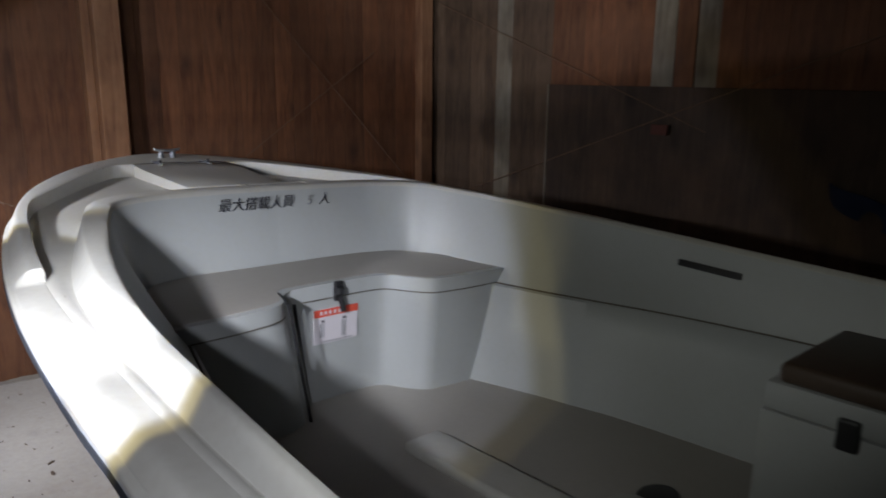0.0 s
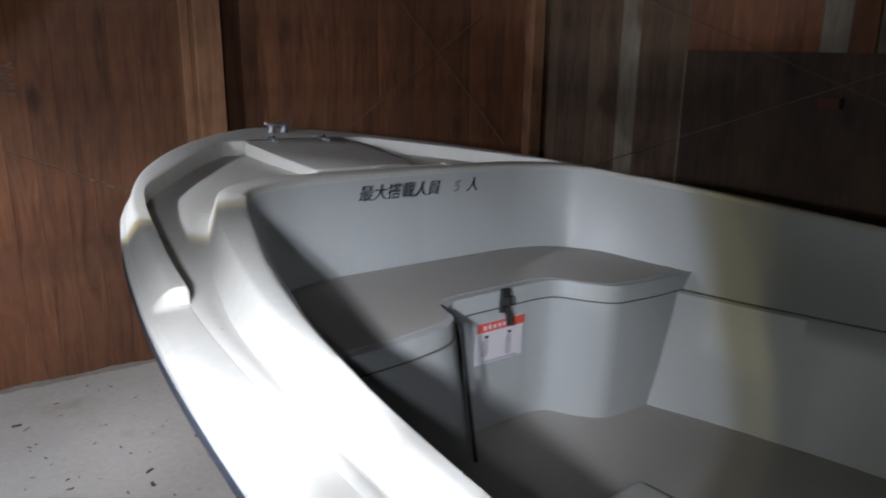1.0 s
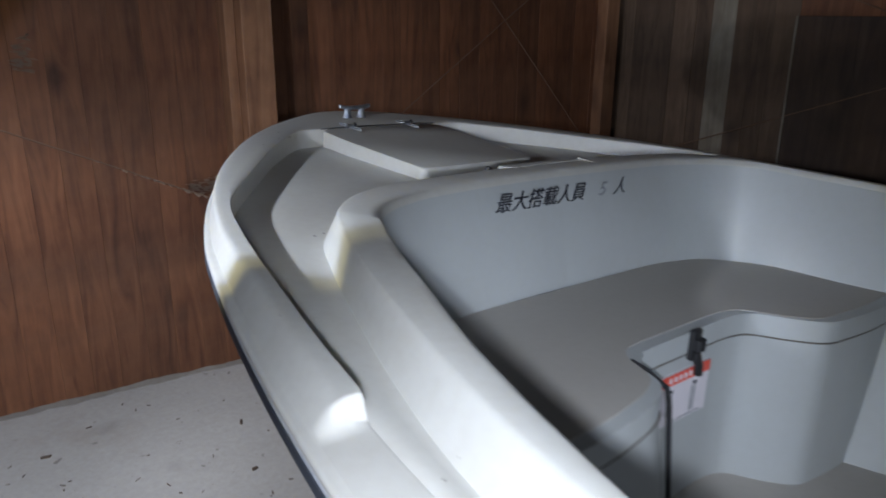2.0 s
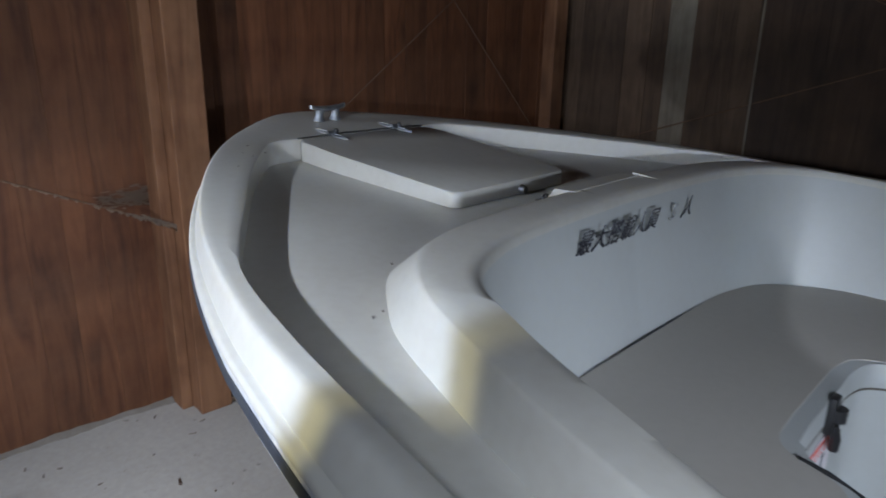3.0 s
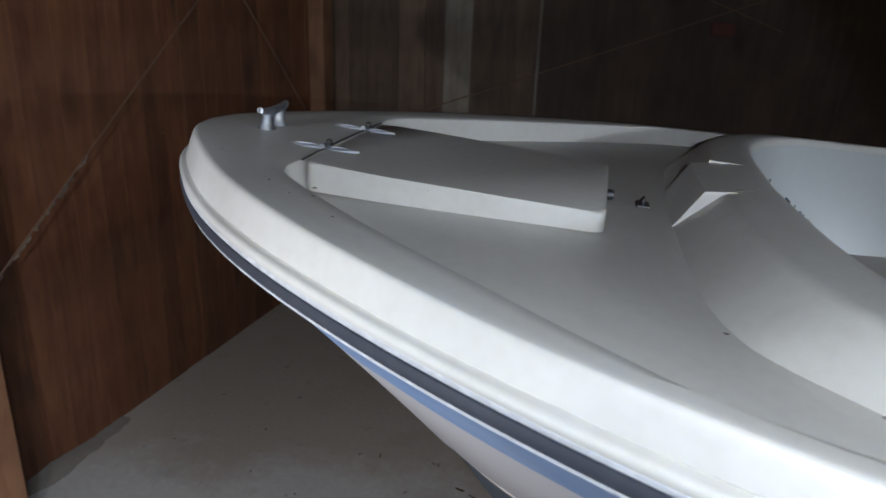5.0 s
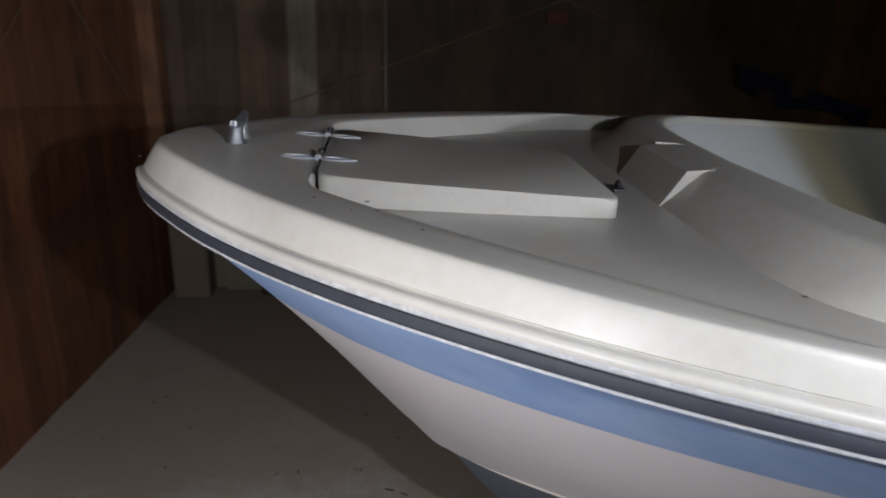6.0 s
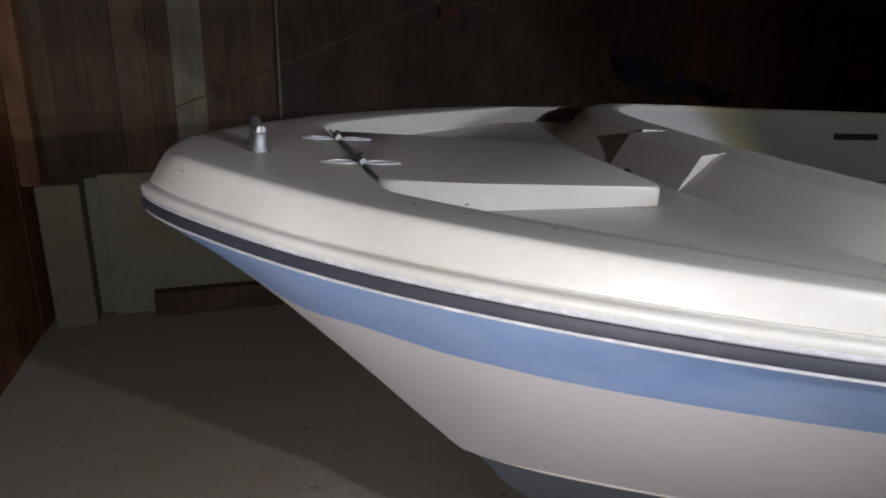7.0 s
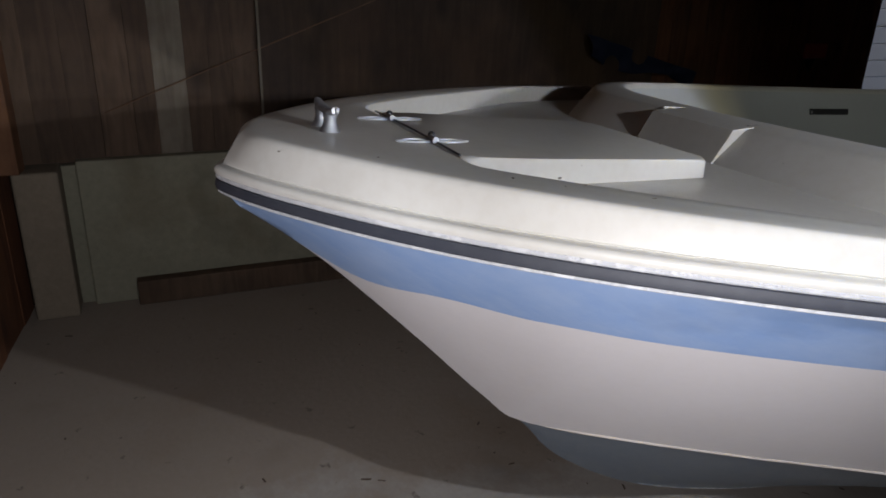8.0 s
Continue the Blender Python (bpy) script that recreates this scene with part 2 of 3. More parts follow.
def part(name, bm, mat, parent=None, label="", smooth=None, m=None):
    ob = new(name, mesh_of(bm, name, mat, smooth))
    ob.parent = parent
    if m is not None:
        ob.matrix_basis = m
    if label:
        tagged(ob, label)
    return ob


def empty(name, m, label, category, group="", kind=""):
    ob = new(name)
    ob.empty_display_size = 0.1
    ob.matrix_basis = m
    return tagged(ob, label, category, group, kind)


def add_box(bm, x0, x1, y0, y1, z0, z1, bevel=0.0, segments=2):
    t = bmesh.new()
    bmesh.ops.create_cube(t, size=1.0)
    bmesh.ops.scale(t, vec=(x1 - x0, y1 - y0, z1 - z0), verts=t.verts)
    bmesh.ops.translate(t, vec=((x0 + x1) / 2, (y0 + y1) / 2, (z0 + z1) / 2), verts=t.verts)
    if bevel:
        bmesh.ops.bevel(t, geom=list(t.edges), offset=bevel, segments=segments, affect="EDGES", profile=0.5)
    me = bpy.data.meshes.new("t")
    t.to_mesh(me)
    t.free()
    bm.from_mesh(me)
    bpy.data.meshes.remove(me)
    return bm


def box(*a, **k):
    return add_box(bmesh.new(), *a, **k)


def grid(rows, closed=False):
    """A surface through rows of points (all rows the same length)."""
    bm = bmesh.new()
    vs = [[bm.verts.new(p) for p in r] for r in rows]
    for a, b in zip(vs, vs[1:]):
        n = len(a)
        for i in range(n if closed else n - 1):
            j = (i + 1) % n
            quad = [a[i], a[j], b[j], b[i]]
            if len({v.co.to_tuple(6) for v in quad}) > 2:
                bm.faces.new(quad)
    bmesh.ops.remove_doubles(bm, verts=bm.verts, dist=1e-5)
    return bm


def prism(outline, z0, z1, bevel=0.0, segments=3, foot=1.0):
    """An upright solid from an outline of (x, y); its foot may be narrower, and z0 and z1 may be functions of (x, y)."""
    bm = bmesh.new()
    foot_of = foot if callable(foot) else lambda x, y: (x * foot, y)
    lo = [bm.verts.new((*foot_of(x, y), z0(x, y) if callable(z0) else z0)) for x, y in outline]
    hi = [bm.verts.new((x, y, z1(x, y) if callable(z1) else z1)) for x, y in outline]
    bm.faces.new(lo[::-1])
    f = bm.faces.new(hi)
    n = len(lo)
    for i in range(n):
        bm.faces.new((lo[i], lo[(i + 1) % n], hi[(i + 1) % n], hi[i]))
    if bevel:
        bmesh.ops.bevel(bm, geom=list(f.edges), offset=bevel, segments=segments, affect="EDGES", profile=0.5)
    return bm


def rounded(points, r, n=5):
    """The outline with its corners rounded by r."""
    out = []
    for i, p in enumerate(points):
        a, b, c = Vector(points[i - 1]), Vector(p), Vector(points[(i + 1) % len(points)])
        ra = min(r, (a - b).length * 0.45, (c - b).length * 0.45)
        s, e = b + (a - b).normalized() * ra, b + (c - b).normalized() * ra
        for k in range(n + 1):
            t = k / n
            out.append(tuple((1 - t) ** 2 * s + 2 * t * (1 - t) * b + t * t * e))
    return out


def tube(points, r, sides=8):
    bm = bmesh.new()
    rings = []
    pts = [Vector(p) for p in points]
    for i, p in enumerate(pts):
        d = (pts[min(i + 1, len(pts) - 1)] - pts[max(i - 1, 0)]).normalized()
        u = d.orthogonal().normalized() if not rings else (last - d * last.dot(d)).normalized()
        last = u
        v = d.cross(u)
        rad = r(i / (len(pts) - 1)) if callable(r) else r
        rings.append([bm.verts.new(p + (u * math.cos(a) + v * math.sin(a)) * rad) for a in (2 * math.pi * k / sides for k in range(sides))])
    for a, b in zip(rings, rings[1:]):
        for k in range(sides):
            bm.faces.new((a[k], a[(k + 1) % sides], b[(k + 1) % sides], b[k]))
    bm.faces.new(rings[0][::-1])
    bm.faces.new(rings[-1])
    return bm


def spline(ctrl, per=14):
    """Catmull-Rom through control points."""
    c = [Vector(p) for p in ctrl]
    c = [2 * c[0] - c[1]] + c + [2 * c[-1] - c[-2]]
    out = []
    for i in range(1, len(c) - 2):
        for k in range(per):
            t = k / per
            out.append(0.5 * (2 * c[i] + (c[i + 1] - c[i - 1]) * t + (2 * c[i - 1] - 5 * c[i] + 4 * c[i + 1] - c[i + 2]) * t * t
                              + (3 * c[i] - c[i - 1] - 3 * c[i + 1] + c[i + 2]) * t ** 3))
    out.append(c[-2])
    return out


def smooth_step(a, b, x):
    t = min(1.0, max(0.0, (x - a) / (b - a)))
    return t * t * (3 - 2 * t)


# ---- the shed ----
ROOM = dict(x0=-2.9, x1=2.12, y0=-6.2, top=2.9)
SKEW = -0.125                                   # the front wall stands slightly askew to the boat


def front_y(x):
    return 1.56 + SKEW * x


floor = part("floor", box(-4.2, 8.0, -9.0, 2.6, -0.12, 0.0), M_floor)
tagged(floor, "dusty grey concrete floor with dirt and crumbs", "floor", kind="structure")

wall_front = empty("wall_front", pose(0, front_y(0), 0, 0, 0, math.degrees(math.atan(SKEW))), "front wall of brown vertical cedar boards", "wall", kind="structure")
wall_starboard = empty("wall_side", pose(ROOM["x1"], 0, 0), "dark side wall of mixed vertical boards over a concrete base", "wall", kind="structure")
part("backing", box(-3.2, 2.2, 0.02, 0.14, 0, ROOM["top"]), M_ply, wall_front)
side_back = box(0.02, 0.16, -3.08, 1.35, 0, ROOM["top"])
add_box(side_back, 0.02, 0.16, -6.3, -4.6, 0, ROOM["top"])
add_box(side_back, 0.02, 0.16, -4.6, -3.08, 2.1, ROOM["top"])
part("backing", side_back, M_ply, wall_starboard)
for nm, b6, lab in (("wall_port", (-3.05, -2.9, -6.3, 2.2, 0, 2.9), "plain dark board wall"), ("wall_back", (-3.05, 2.3, -6.35, -6.2, 0, 2.9), "plain dark board wall behind")):
    tagged(part(nm, box(*b6), M_wood), lab, "wall", kind="structure")
tagged(part("ceiling", box(-3.05, 2.3, -6.3, 2.2, 2.9, 3.0), M_ply), "dark board ceiling", "ceiling", kind="structure")

WIDTHS = (0.090, 0.104, 0.110, 0.124)
rng = random.Random(4)


def boards(start, end):
    """Middles and widths of boards laid side by side."""
    out, at = [], start
    while at < end - 0.05:
        w = rng.choice(WIDTHS)
        if at + w > end:
            w = end - at
        out.append((at + w / 2, w))
        at += w
    return out


def plank_row(parent, row, z0, z1, place, mat_of):
    shared = {}
    for mid, w in row:
        mt = mat_of(mid)
        gap = rng.choice((0.0002, 0.0002, 0.0002, 0.0002, 0.0012))
        key = (mt.name, round(w, 4), gap)
        if key not in shared:
            shared[key] = mesh_of(box(-w / 2 + gap, w / 2 - gap, -0.012, 0.006, 0, z1 - z0, 0.0006, 1), "plank", mt)
        ob = new("plank", shared[key])
        ob.parent = parent
        ob.matrix_basis = place(mid)


def side_mat(s):
    y = 1.27 - s
    if 0.60 < y < 0.74 or -0.42 < y < -0.30 or -0.64 < y < -0.53:
        return M_pale
    return M_grey if y > 0.33 else M_wood


plank_row(wall_front, boards(-2.95, 2.13), 0.0, 2.9, lambda s: pose(s, rng.choice((0, 0, 0.0012, 0.003)), 0.0), lambda s: M_wood)
side_row = boards(0, 0.54) + [(0.6, 0.12)] + boards(0.66, 1.57) + [(1.63, 0.12)] + boards(1.69, 1.80) + [(1.855, 0.11)] + boards(1.91, 4.35)
plank_row(wall_starboard, side_row, 0.60, 2.9, lambda s: pose(rng.uniform(-0.0012, 0.0012), 1.27 - s, 0.60, 0, 0, -90), side_mat)

# timber frame of the shed
post = part("post", box(0.084, 0.200, -0.185, -0.012, 0, 2.9, 0.004), M_post, wall_front, "orange-brown sawn timber post")
part("post_batten", box(0.044, 0.083, -0.110, -0.012, 0, 2.9, 0.003), M_post, wall_front, "thin timber batten")
part("post", box(1.99, 2.075, -0.085, -0.012, 0.60, 2.9, 0.004), M_post, wall_front, "reddish corner post")
part("door_jamb", box(-0.03, 0.16, -3.115, -3.081, 0, 2.1, 0.003), M_wood, wall_starboard)
part("tie_beam", box(-0.075, -0.013, -3.08, 1.2, 2.35, 2.47, 0.004), M_wood, wall_starboard)
# concrete base, pier and sill timber
part("base_slab", box(-0.055, 0.02, -3.08, 1.05, 0, 0.612, 0.006), M_wallcon, wall_starboard, "stained grey concrete base")
part("pier", box(-0.145, 0.02, 1.105, 1.262, 0, 0.60, 0.01), M_pier, wall_starboard, "rough concrete pier")
part("base_slab", box(-0.02, 0.02, 1.05, 1.105, 0, 0.59, 0.004), M_wallcon, wall_starboard)
part("sill_timber", box(-0.115, -0.057, -2.6, 0.885, 0.0, 0.105, 0.005), M_grey, wall_starboard, "old grey timber lying along the wall")
ply = part("plywood_sheet", box(-0.030, -0.0135, -1.62, 0.325, 0.63, 1.445, 0.002), M_ply, wall_starboard, "dark plywood sheet")
# light caught by the sheet's forward edge, put in as a pale strip
part("sheet_edge", box(-0.0335, -0.0305, 0.316, 0.326, 0.63, 1.445), M_pale, ply)


def rod(parent, a, b, r=0.0024):
    return part("brace_rod", tube([a, b], r, 8), M_dustrod, parent, "thin rusty diagonal brace rod", smooth=60)


def web(parent, a, b, n, seed, spread=0.03):
    """Dusty cobweb along a line: a thick frayed strand with fine shreds hanging from it."""
    rg = random.Random(seed)
    bm = bmesh.new()
    a, b = Vector(a), Vector(b)
    d = (b - a).normalized()
    for k in range(n):
        t = rg.random() ** 0.7
        p = a.lerp(b, t)
        w = rg.uniform(0.004, 0.022)
        drop = rg.uniform(0.002, spread) * (0.35 + 0.65 * t)
        lift = rg.uniform(0, 0.25) * drop
        q = [p - d * w + Vector((0, 0, lift)), p + d * w * rg.uniform(0.4, 1.0), p + d * w * rg.uniform(-0.2, 0.5) + Vector((0, rg.uniform(-0.006, 0.006), -drop)),
             p - d * w * rg.uniform(0.3, 0.9) + Vector((0, rg.uniform(-0.004, 0.004), -drop * rg.uniform(0.2, 0.7)))]
        bm.faces.new([bm.verts.new(v) for v in q])
    bmesh.ops.solidify(bm, geom=bm.faces[:], thickness=0.0012)
    return part("cobweb", bm, M_dust, parent, "shreds of dusty cobweb")


def dust_smear(parent, x, z, wide, high, n, seed):
    """Old web and dust clinging flat to the boards in a ragged patch."""
    rg = random.Random(seed)
    bm = bmesh.new()
    for k in range(n):
        cx, cz = x + wide * rg.uniform(-0.5, 0.5), z + high * rg.gauss(0, 0.3)
        l, h, sl = rg.uniform(0.006, 0.024), rg.uniform(0.001, 0.005), rg.uniform(-0.5, 0.3)
        q = [(cx + u * l, -0.0165 - 0.0015 * (k % 3), cz + v * h + sl * u * l) for u, v in ((-1, 0.2), (-0.3, -1), (0.6, -0.7), (1, 0.1), (0.3, 1), (-0.5, 0.8))]
        bm.faces.new([bm.verts.new(p) for p in q])
    bmesh.ops.solidify(bm, geom=bm.faces[:], thickness=0.0008)
    return part("dust_smear", bm, M_smear, parent, "pale smear of dust and web")


Y = -0.03
rod(wall_front, (-1.35, Y, 1.36), (0.15, Y - 0.1, 0.665))
rod(wall_front, (0.20, Y - 0.1, 0.63), (1.68, Y, 1.62))
rod(wall_front, (0.62, Y, 2.27), (2.02, Y, 0.72))
web(wall_front, (-0.45, Y - 0.06, 0.945), (0.11, Y - 0.1, 0.685), 90, 3, 0.022)
web(wall_front, (-0.02, Y - 0.09, 0.752), (0.12, Y - 0.11, 0.684), 60, 4, 0.034)
dust_smear(wall_front, -0.04, 0.785, 0.15, 0.045, 90, 21)
dust_smear(wall_front, 0.01, 0.790, 0.06, 0.05, 50, 22)
dust_smear(wall_front, -0.62, 1.30, 0.06, 0.12, 40, 23)
web(wall_front, (0.25, Y - 0.1, 0.66), (0.62, Y - 0.07, 0.91), 60, 5, 0.020)
web(wall_front, (0.05, -0.15, 0.015), (0.28, -0.19, 0.030), 40, 8, 0.03)
rod(wall_starboard, (-0.03, 1.22, 1.93), (-0.03, -0.62, 1.24))
rod(wall_starboard, (-0.03, 0.92, 0.79), (-0.03, -2.2, 2.0))

# outside the doorway: pale siding in daylight
bm = box(4.62, 4.72, -9, -1.0, -0.1, 4.2)
for k in range(24):
    add_box(bm, 4.595 - 0.004 * (k % 2), 4.622, -9, -1.0, 0.17 * k, 0.17 * k + 0.16, 0.004, 1)
tagged(part("backdrop", bm, M_siding), "white house siding in daylight outside the doorway", "backdrop", kind="structure")

# ---- the boat: bow towards +y, heeled slightly to starboard ----
HEEL = 2.4
boat = empty("motorboat", pose(-1.1 * math.sin(radians(HEEL)), 0, 1.1 * (1 - math.cos(radians(HEEL))), 0, HEEL, 0),
             "small open motorboat with cream deck and white hull on blocks", "boat")


def sheer(y):
    return y if y > -1.5 else -1.5 + (y + 1.5) * 0.3


def deck_z(y):
    return 1.086 + 0.055 * sheer(y)


def rim_z(y):
    return deck_z(y) + (0.039 + 0.015 * y) * smooth_step(-0.735, -0.722, y) + 0.001


def rail_z(y):
    v = sheer(y)
    w = min(1.2, max(0.0, -0.2 - y))
    return 1.0767 + 0.0551 * v - 0.0046 * v * v + 0.0064 * w - 0.017 * w * w


def crest_z(y):
    y = max(y, -2.2)
    s = max(0.0, -0.3 - y)
    return 1.143 + 0.026 * y - 0.0135 * y * y - 0.0532 * s + 0.0251 * s * s


PER = 26
RAIL_U = (0, 0.015, 0.05, 0.10, 0.2, 0.32, 0.47, 0.62, 0.82, 1.05, 1.35, 1.6, 2.1, 2.95, 4.45)
RIM = ((0, 0.42), (0.17, 0.42), (0.235, 0.417), (0.285, 0.385), (0.40, 0.26), (0.50, 0.13), (0.60, -0.005), (0.665, -0.11), (0.71, -0.25),
       (0.75, -0.42), (0.80, -0.66), (0.834, -0.92), (0.858, -1.35), (0.885, -2.2), (0.88, -3.7))
FOOT = ((0, -0.09), (0.20, -0.094), (0.35, -0.103), (0.43, -0.120), (0.478, -0.146), (0.535, -0.205), (0.588, -0.275), (0.635, -0.38), (0.69, -0.52),
        (0.75, -0.69), (0.793, -0.85), (0.817, -1.04), (0.840, -1.35), (0.868, -2.2), (0.863, -3.7))
CREST = ((0, -0.162), (0.2, -0.168), (0.35, -0.180), (0.44, -0.202), (0.502, -0.232), (0.553, -0.276), (0.592, -0.33), (0.63, -0.42), (0.67, -0.53),
         (0.718, -0.70), (0.755, -0.86), (0.780, -1.05), (0.810, -1.35), (0.850, -2.2), (0.845, -3.7))
MOUTH = ((0, -0.235), (0.2, -0.243), (0.34, -0.256), (0.425, -0.278), (0.486, -0.308), (0.529, -0.350), (0.564, -0.415), (0.596, -0.49), (0.636, -0.60),
         (0.683, -0.736), (0.718, -0.87), (0.755, -1.05), (0.792, -1.35), (0.836, -2.2), (0.83, -3.7))


def rail_half(u):
    u = max(u, 0)
    waist = 0.010 * smooth_step(0, 0.1, u) + 0.018 * smooth_step(0.05, 0.5, u) * (1 - smooth_step(0.9, 1.7, u))
    return 1.065 * (1 - math.exp(-((u / 0.68) ** 0.84))) - waist - 0.06 * smooth_step(1.8, 4.4, u)


def both_sides(half):
    """The whole curve from the port quarter round the bow to starboard; the half has x >= 0."""
    return [Vector((-p[0], *p[1:])) for p in half[:0:-1]] + [Vector(p) for p in half]


def outward(curve):
    out = []
    for i in range(len(curve)):
        t = curve[min(i + 1, len(curve) - 1)] - curve[max(i - 1, 0)]
        out.append(Vector((-t[1], t[0])).normalized())
    return out


RAILC = both_sides([(rail_half(u[0]), 0.698 - max(u[0], 0)) for u in spline([(u, 0) for u in RAIL_U], PER)])


def flare(y):
    """How far the rail stands out beyond its plain curve: drawn in at the bow and again towards the quarters."""
    v, w = max(y, -1.3), min(1.2, max(0.0, -0.2 - y))
    return 0.0025 - 0.0108 * v + 0.0023 * v * v - 0.0474 * w - 0.0045 * w * w


RAILC = [c + n * flare(c[1]) for c, n in zip(RAILC, outward(RAILC))]
RIMC, FOOTC, CRESTC, MOUTHC = (both_sides([(max(p[0], 0), p[1]) for p in spline(c, PER)]) for c in (RIM, FOOT, CREST, MOUTH))
NPT = len(RAILC)


RAILN = outward(RAILC)


def v3(p, z):
    return Vector((p[0], p[1], z))


def sweep(profile, closed=True):
    """A moulding along the rail: rows of (outward, up)."""
    rows = [[v3(c + n * d, rail_z(c[1]) + z) for d, z in profile] for c, n in zip(RAILC, RAILN)]
    bm = grid(rows, closed)
    if closed:
        bmesh.ops.holes_fill(bm, edges=[e for e in bm.edges if e.is_boundary], sides=0)
    return bm


# gunwale moulding and raised rim
rows = []
for r, n, i in zip(RAILC, RAILN, RIMC):
    d = (i - r).normalized()
    rz = rail_z(r[1])
    row = [v3(r + n * 0.0030, rz - 0.0085), v3(r + n * 0.0060, rz - 0.0010), v3(r + n * 0.0072, rz + 0.0025), v3(r + n * 0.0068, rz + 0.0062),
           v3(r + n * 0.0050, rz + 0.0088), v3(r + n * 0.0020, rz + 0.0100), v3(r - n * 0.0020, rz + 0.0104), v3(r - n * 0.0050, rz + 0.0120)]
    g = rz + 0.0120
    for dd, q in ((0.0068, 0.06), (0.0095, 0.17), (0.022, 0.58), (0.029, 0.80), (0.034, 0.90), (0.041, 0.97), (0.052, 1.0)):
        p = r + d * dd
        row.append(v3(p, g + (rim_z(p[1]) - g) * q))
    p0 = r + d * 0.052
    for q in (0.33, 0.66, 0.94):
        p = p0.lerp(i, q)
        row.append(v3(p, rim_z(p[1])))
    f = min(1.0, (rim_z(i[1]) - deck_z(i[1])) / 0.02)
    row.append(v3(i, rim_z(i[1]) - 0.002 * f))
    row.append(v3(i + d * 0.003, rim_z(i[1]) - 0.008 * f))
    row.append(v3(i + d * 0.005, deck_z(i[1]) - 0.004))
    rows.append(row)
part("gunwale", grid(rows), M_gel, boat, "cream gelcoat rim with a bead", smooth=38)

# recessed deck and cockpit coaming
rows = []
for i, f, c, o in zip(RIMC, FOOTC, CRESTC, MOUTHC):
    d = (f - i).normalized()
    a = i - d * 0.004
    row = []
    for q in (0, 0.03, 0.2, 0.4, 0.6, 0.8, 0.94):
        p = a.lerp(f, q)
        row.append(v3(p, deck_z(p[1]) + 0.004 * math.sin(math.pi * q)))
    cz = crest_z(c[1])
    fz = deck_z(f[1])
    for q, w in ((0.06, 0.02), (0.16, 0.14), (0.5, 0.52), (0.84, 0.90), (0.95, 0.98), (1.06, 1.0)):
        p = f.lerp(c, q)
        row.append(v3(p, fz + (cz - fz) * w))
    e = (o - c).normalized()
    for q in (0.35, 0.7):
        p = c.lerp(o, q)
        row.append(v3(p, cz + 0.001))
    row += [v3(o - e * 0.006, cz), v3(o, cz - 0.004), v3(o + e * 0.003, cz - 0.014)]
    rows.append(row)
part("deck", grid(rows), M_gel, boat, "cream gelcoat deck sweeping up into the cockpit coaming", smooth=40)

# cockpit liner: upper wall, ledge line, lower wall
FLOOR_Z = 0.545


def ledge_z(y):
    return 0.868 + 0.02 * sheer(y)


SOLE = ((0, -0.50), (0.10, -0.50), (0.20, -0.51), (0.27, -0.53), (0.32, -0.56), (0.355, -0.60), (0.385, -0.645), (0.41, -0.69), (0.425, -0.745),
        (0.445, -0.81), (0.475, -0.91), (0.51, -1.06), (0.56, -1.35), (0.61, -2.2), (0.62, -3.7))
SOLEC = both_sides([(max(p[0], 0), p[1]) for p in spline(SOLE, PER)])
rows_up, rows_low = [], []
for c, o, g, e in zip(CRESTC, MOUTHC, SOLEC, [-n for n in outward(MOUTHC)]):
    y = o[1]
    inn = 0.06 + 0.095 * smooth_step(0.35, 0.72, -y) - 0.115 * smooth_step(0.78, 1.65, -y)
    top, low = crest_z(c[1]) - 0.014, ledge_z(y)
    upright = smooth_step(0.6, 1.1, -y)
    rows_up.append([v3(o + e * (0.003 + (inn - 0.003) * (q + upright * (q * q - q))), top + (low - top) * q) for q in (0, 0.1, 0.3, 0.5, 0.7, 0.9, 1.0)])
    rows_low.append([v3(o + e * (inn + 0.002), low), v3(o + e * (inn + 0.014), low - 0.006)]
                    + [v3((o + e * (inn + 0.014)).lerp(g, q), low - 0.006 + (FLOOR_Z - low + 0.006) * q ** 0.85) for q in (0.15, 0.4, 0.7, 0.93, 1.0)])
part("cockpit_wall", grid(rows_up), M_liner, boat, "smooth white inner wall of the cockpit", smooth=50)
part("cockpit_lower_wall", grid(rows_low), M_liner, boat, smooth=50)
for side in (rows_low[:len(rows_low) // 2 - 7 * PER], rows_low[len(rows_low) // 2 + 7 * PER:]):
    part("liner_seam", tube([r[0] + Vector((0, 0, 0.001)) for r in side[::3]], 0.003, 6), M_seam, boat, "dark seam line in the cockpit wall", smooth=60)
edge = [r[-1] for r in rows_low]
bm = bmesh.new()
vs = [bm.verts.new(p) for p in edge]
half = len(vs) // 2
for k in range(half):
    a, b, c, d = vs[half - k], vs[half - k - 1], vs[half + k + 1], vs[half + k]
    bm.faces.new((a, b, c) if k == 0 else (a, b, c, d))
part("cockpit_floor", bm, M_seat, boat, "grey-beige non-slip cockpit floor")
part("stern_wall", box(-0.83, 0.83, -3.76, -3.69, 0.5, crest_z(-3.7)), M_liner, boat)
part("stern_deck", prism([(-0.99, -3.76), (0.99, -3.76), (0.93, -3.69), (-0.93, -3.69)], 0.90, deck_z(-3.7)), M_gel, boat)

# raised wedge in the middle of the coaming
bm = bmesh.new()
zf, zc = deck_z(-0.1), crest_z(-0.165)
pts = [(-0.070, -0.090, zf - 0.004), (0.142, -0.090, zf - 0.004), (-0.070, -0.131, zc - 0.002), (0.146, -0.131, zc - 0.002),
       (-0.074, -0.172, zc + 0.0015), (0.152, -0.172, zc + 0.0015), (-0.066, -0.17, zf), (0.142, -0.17, zf)]
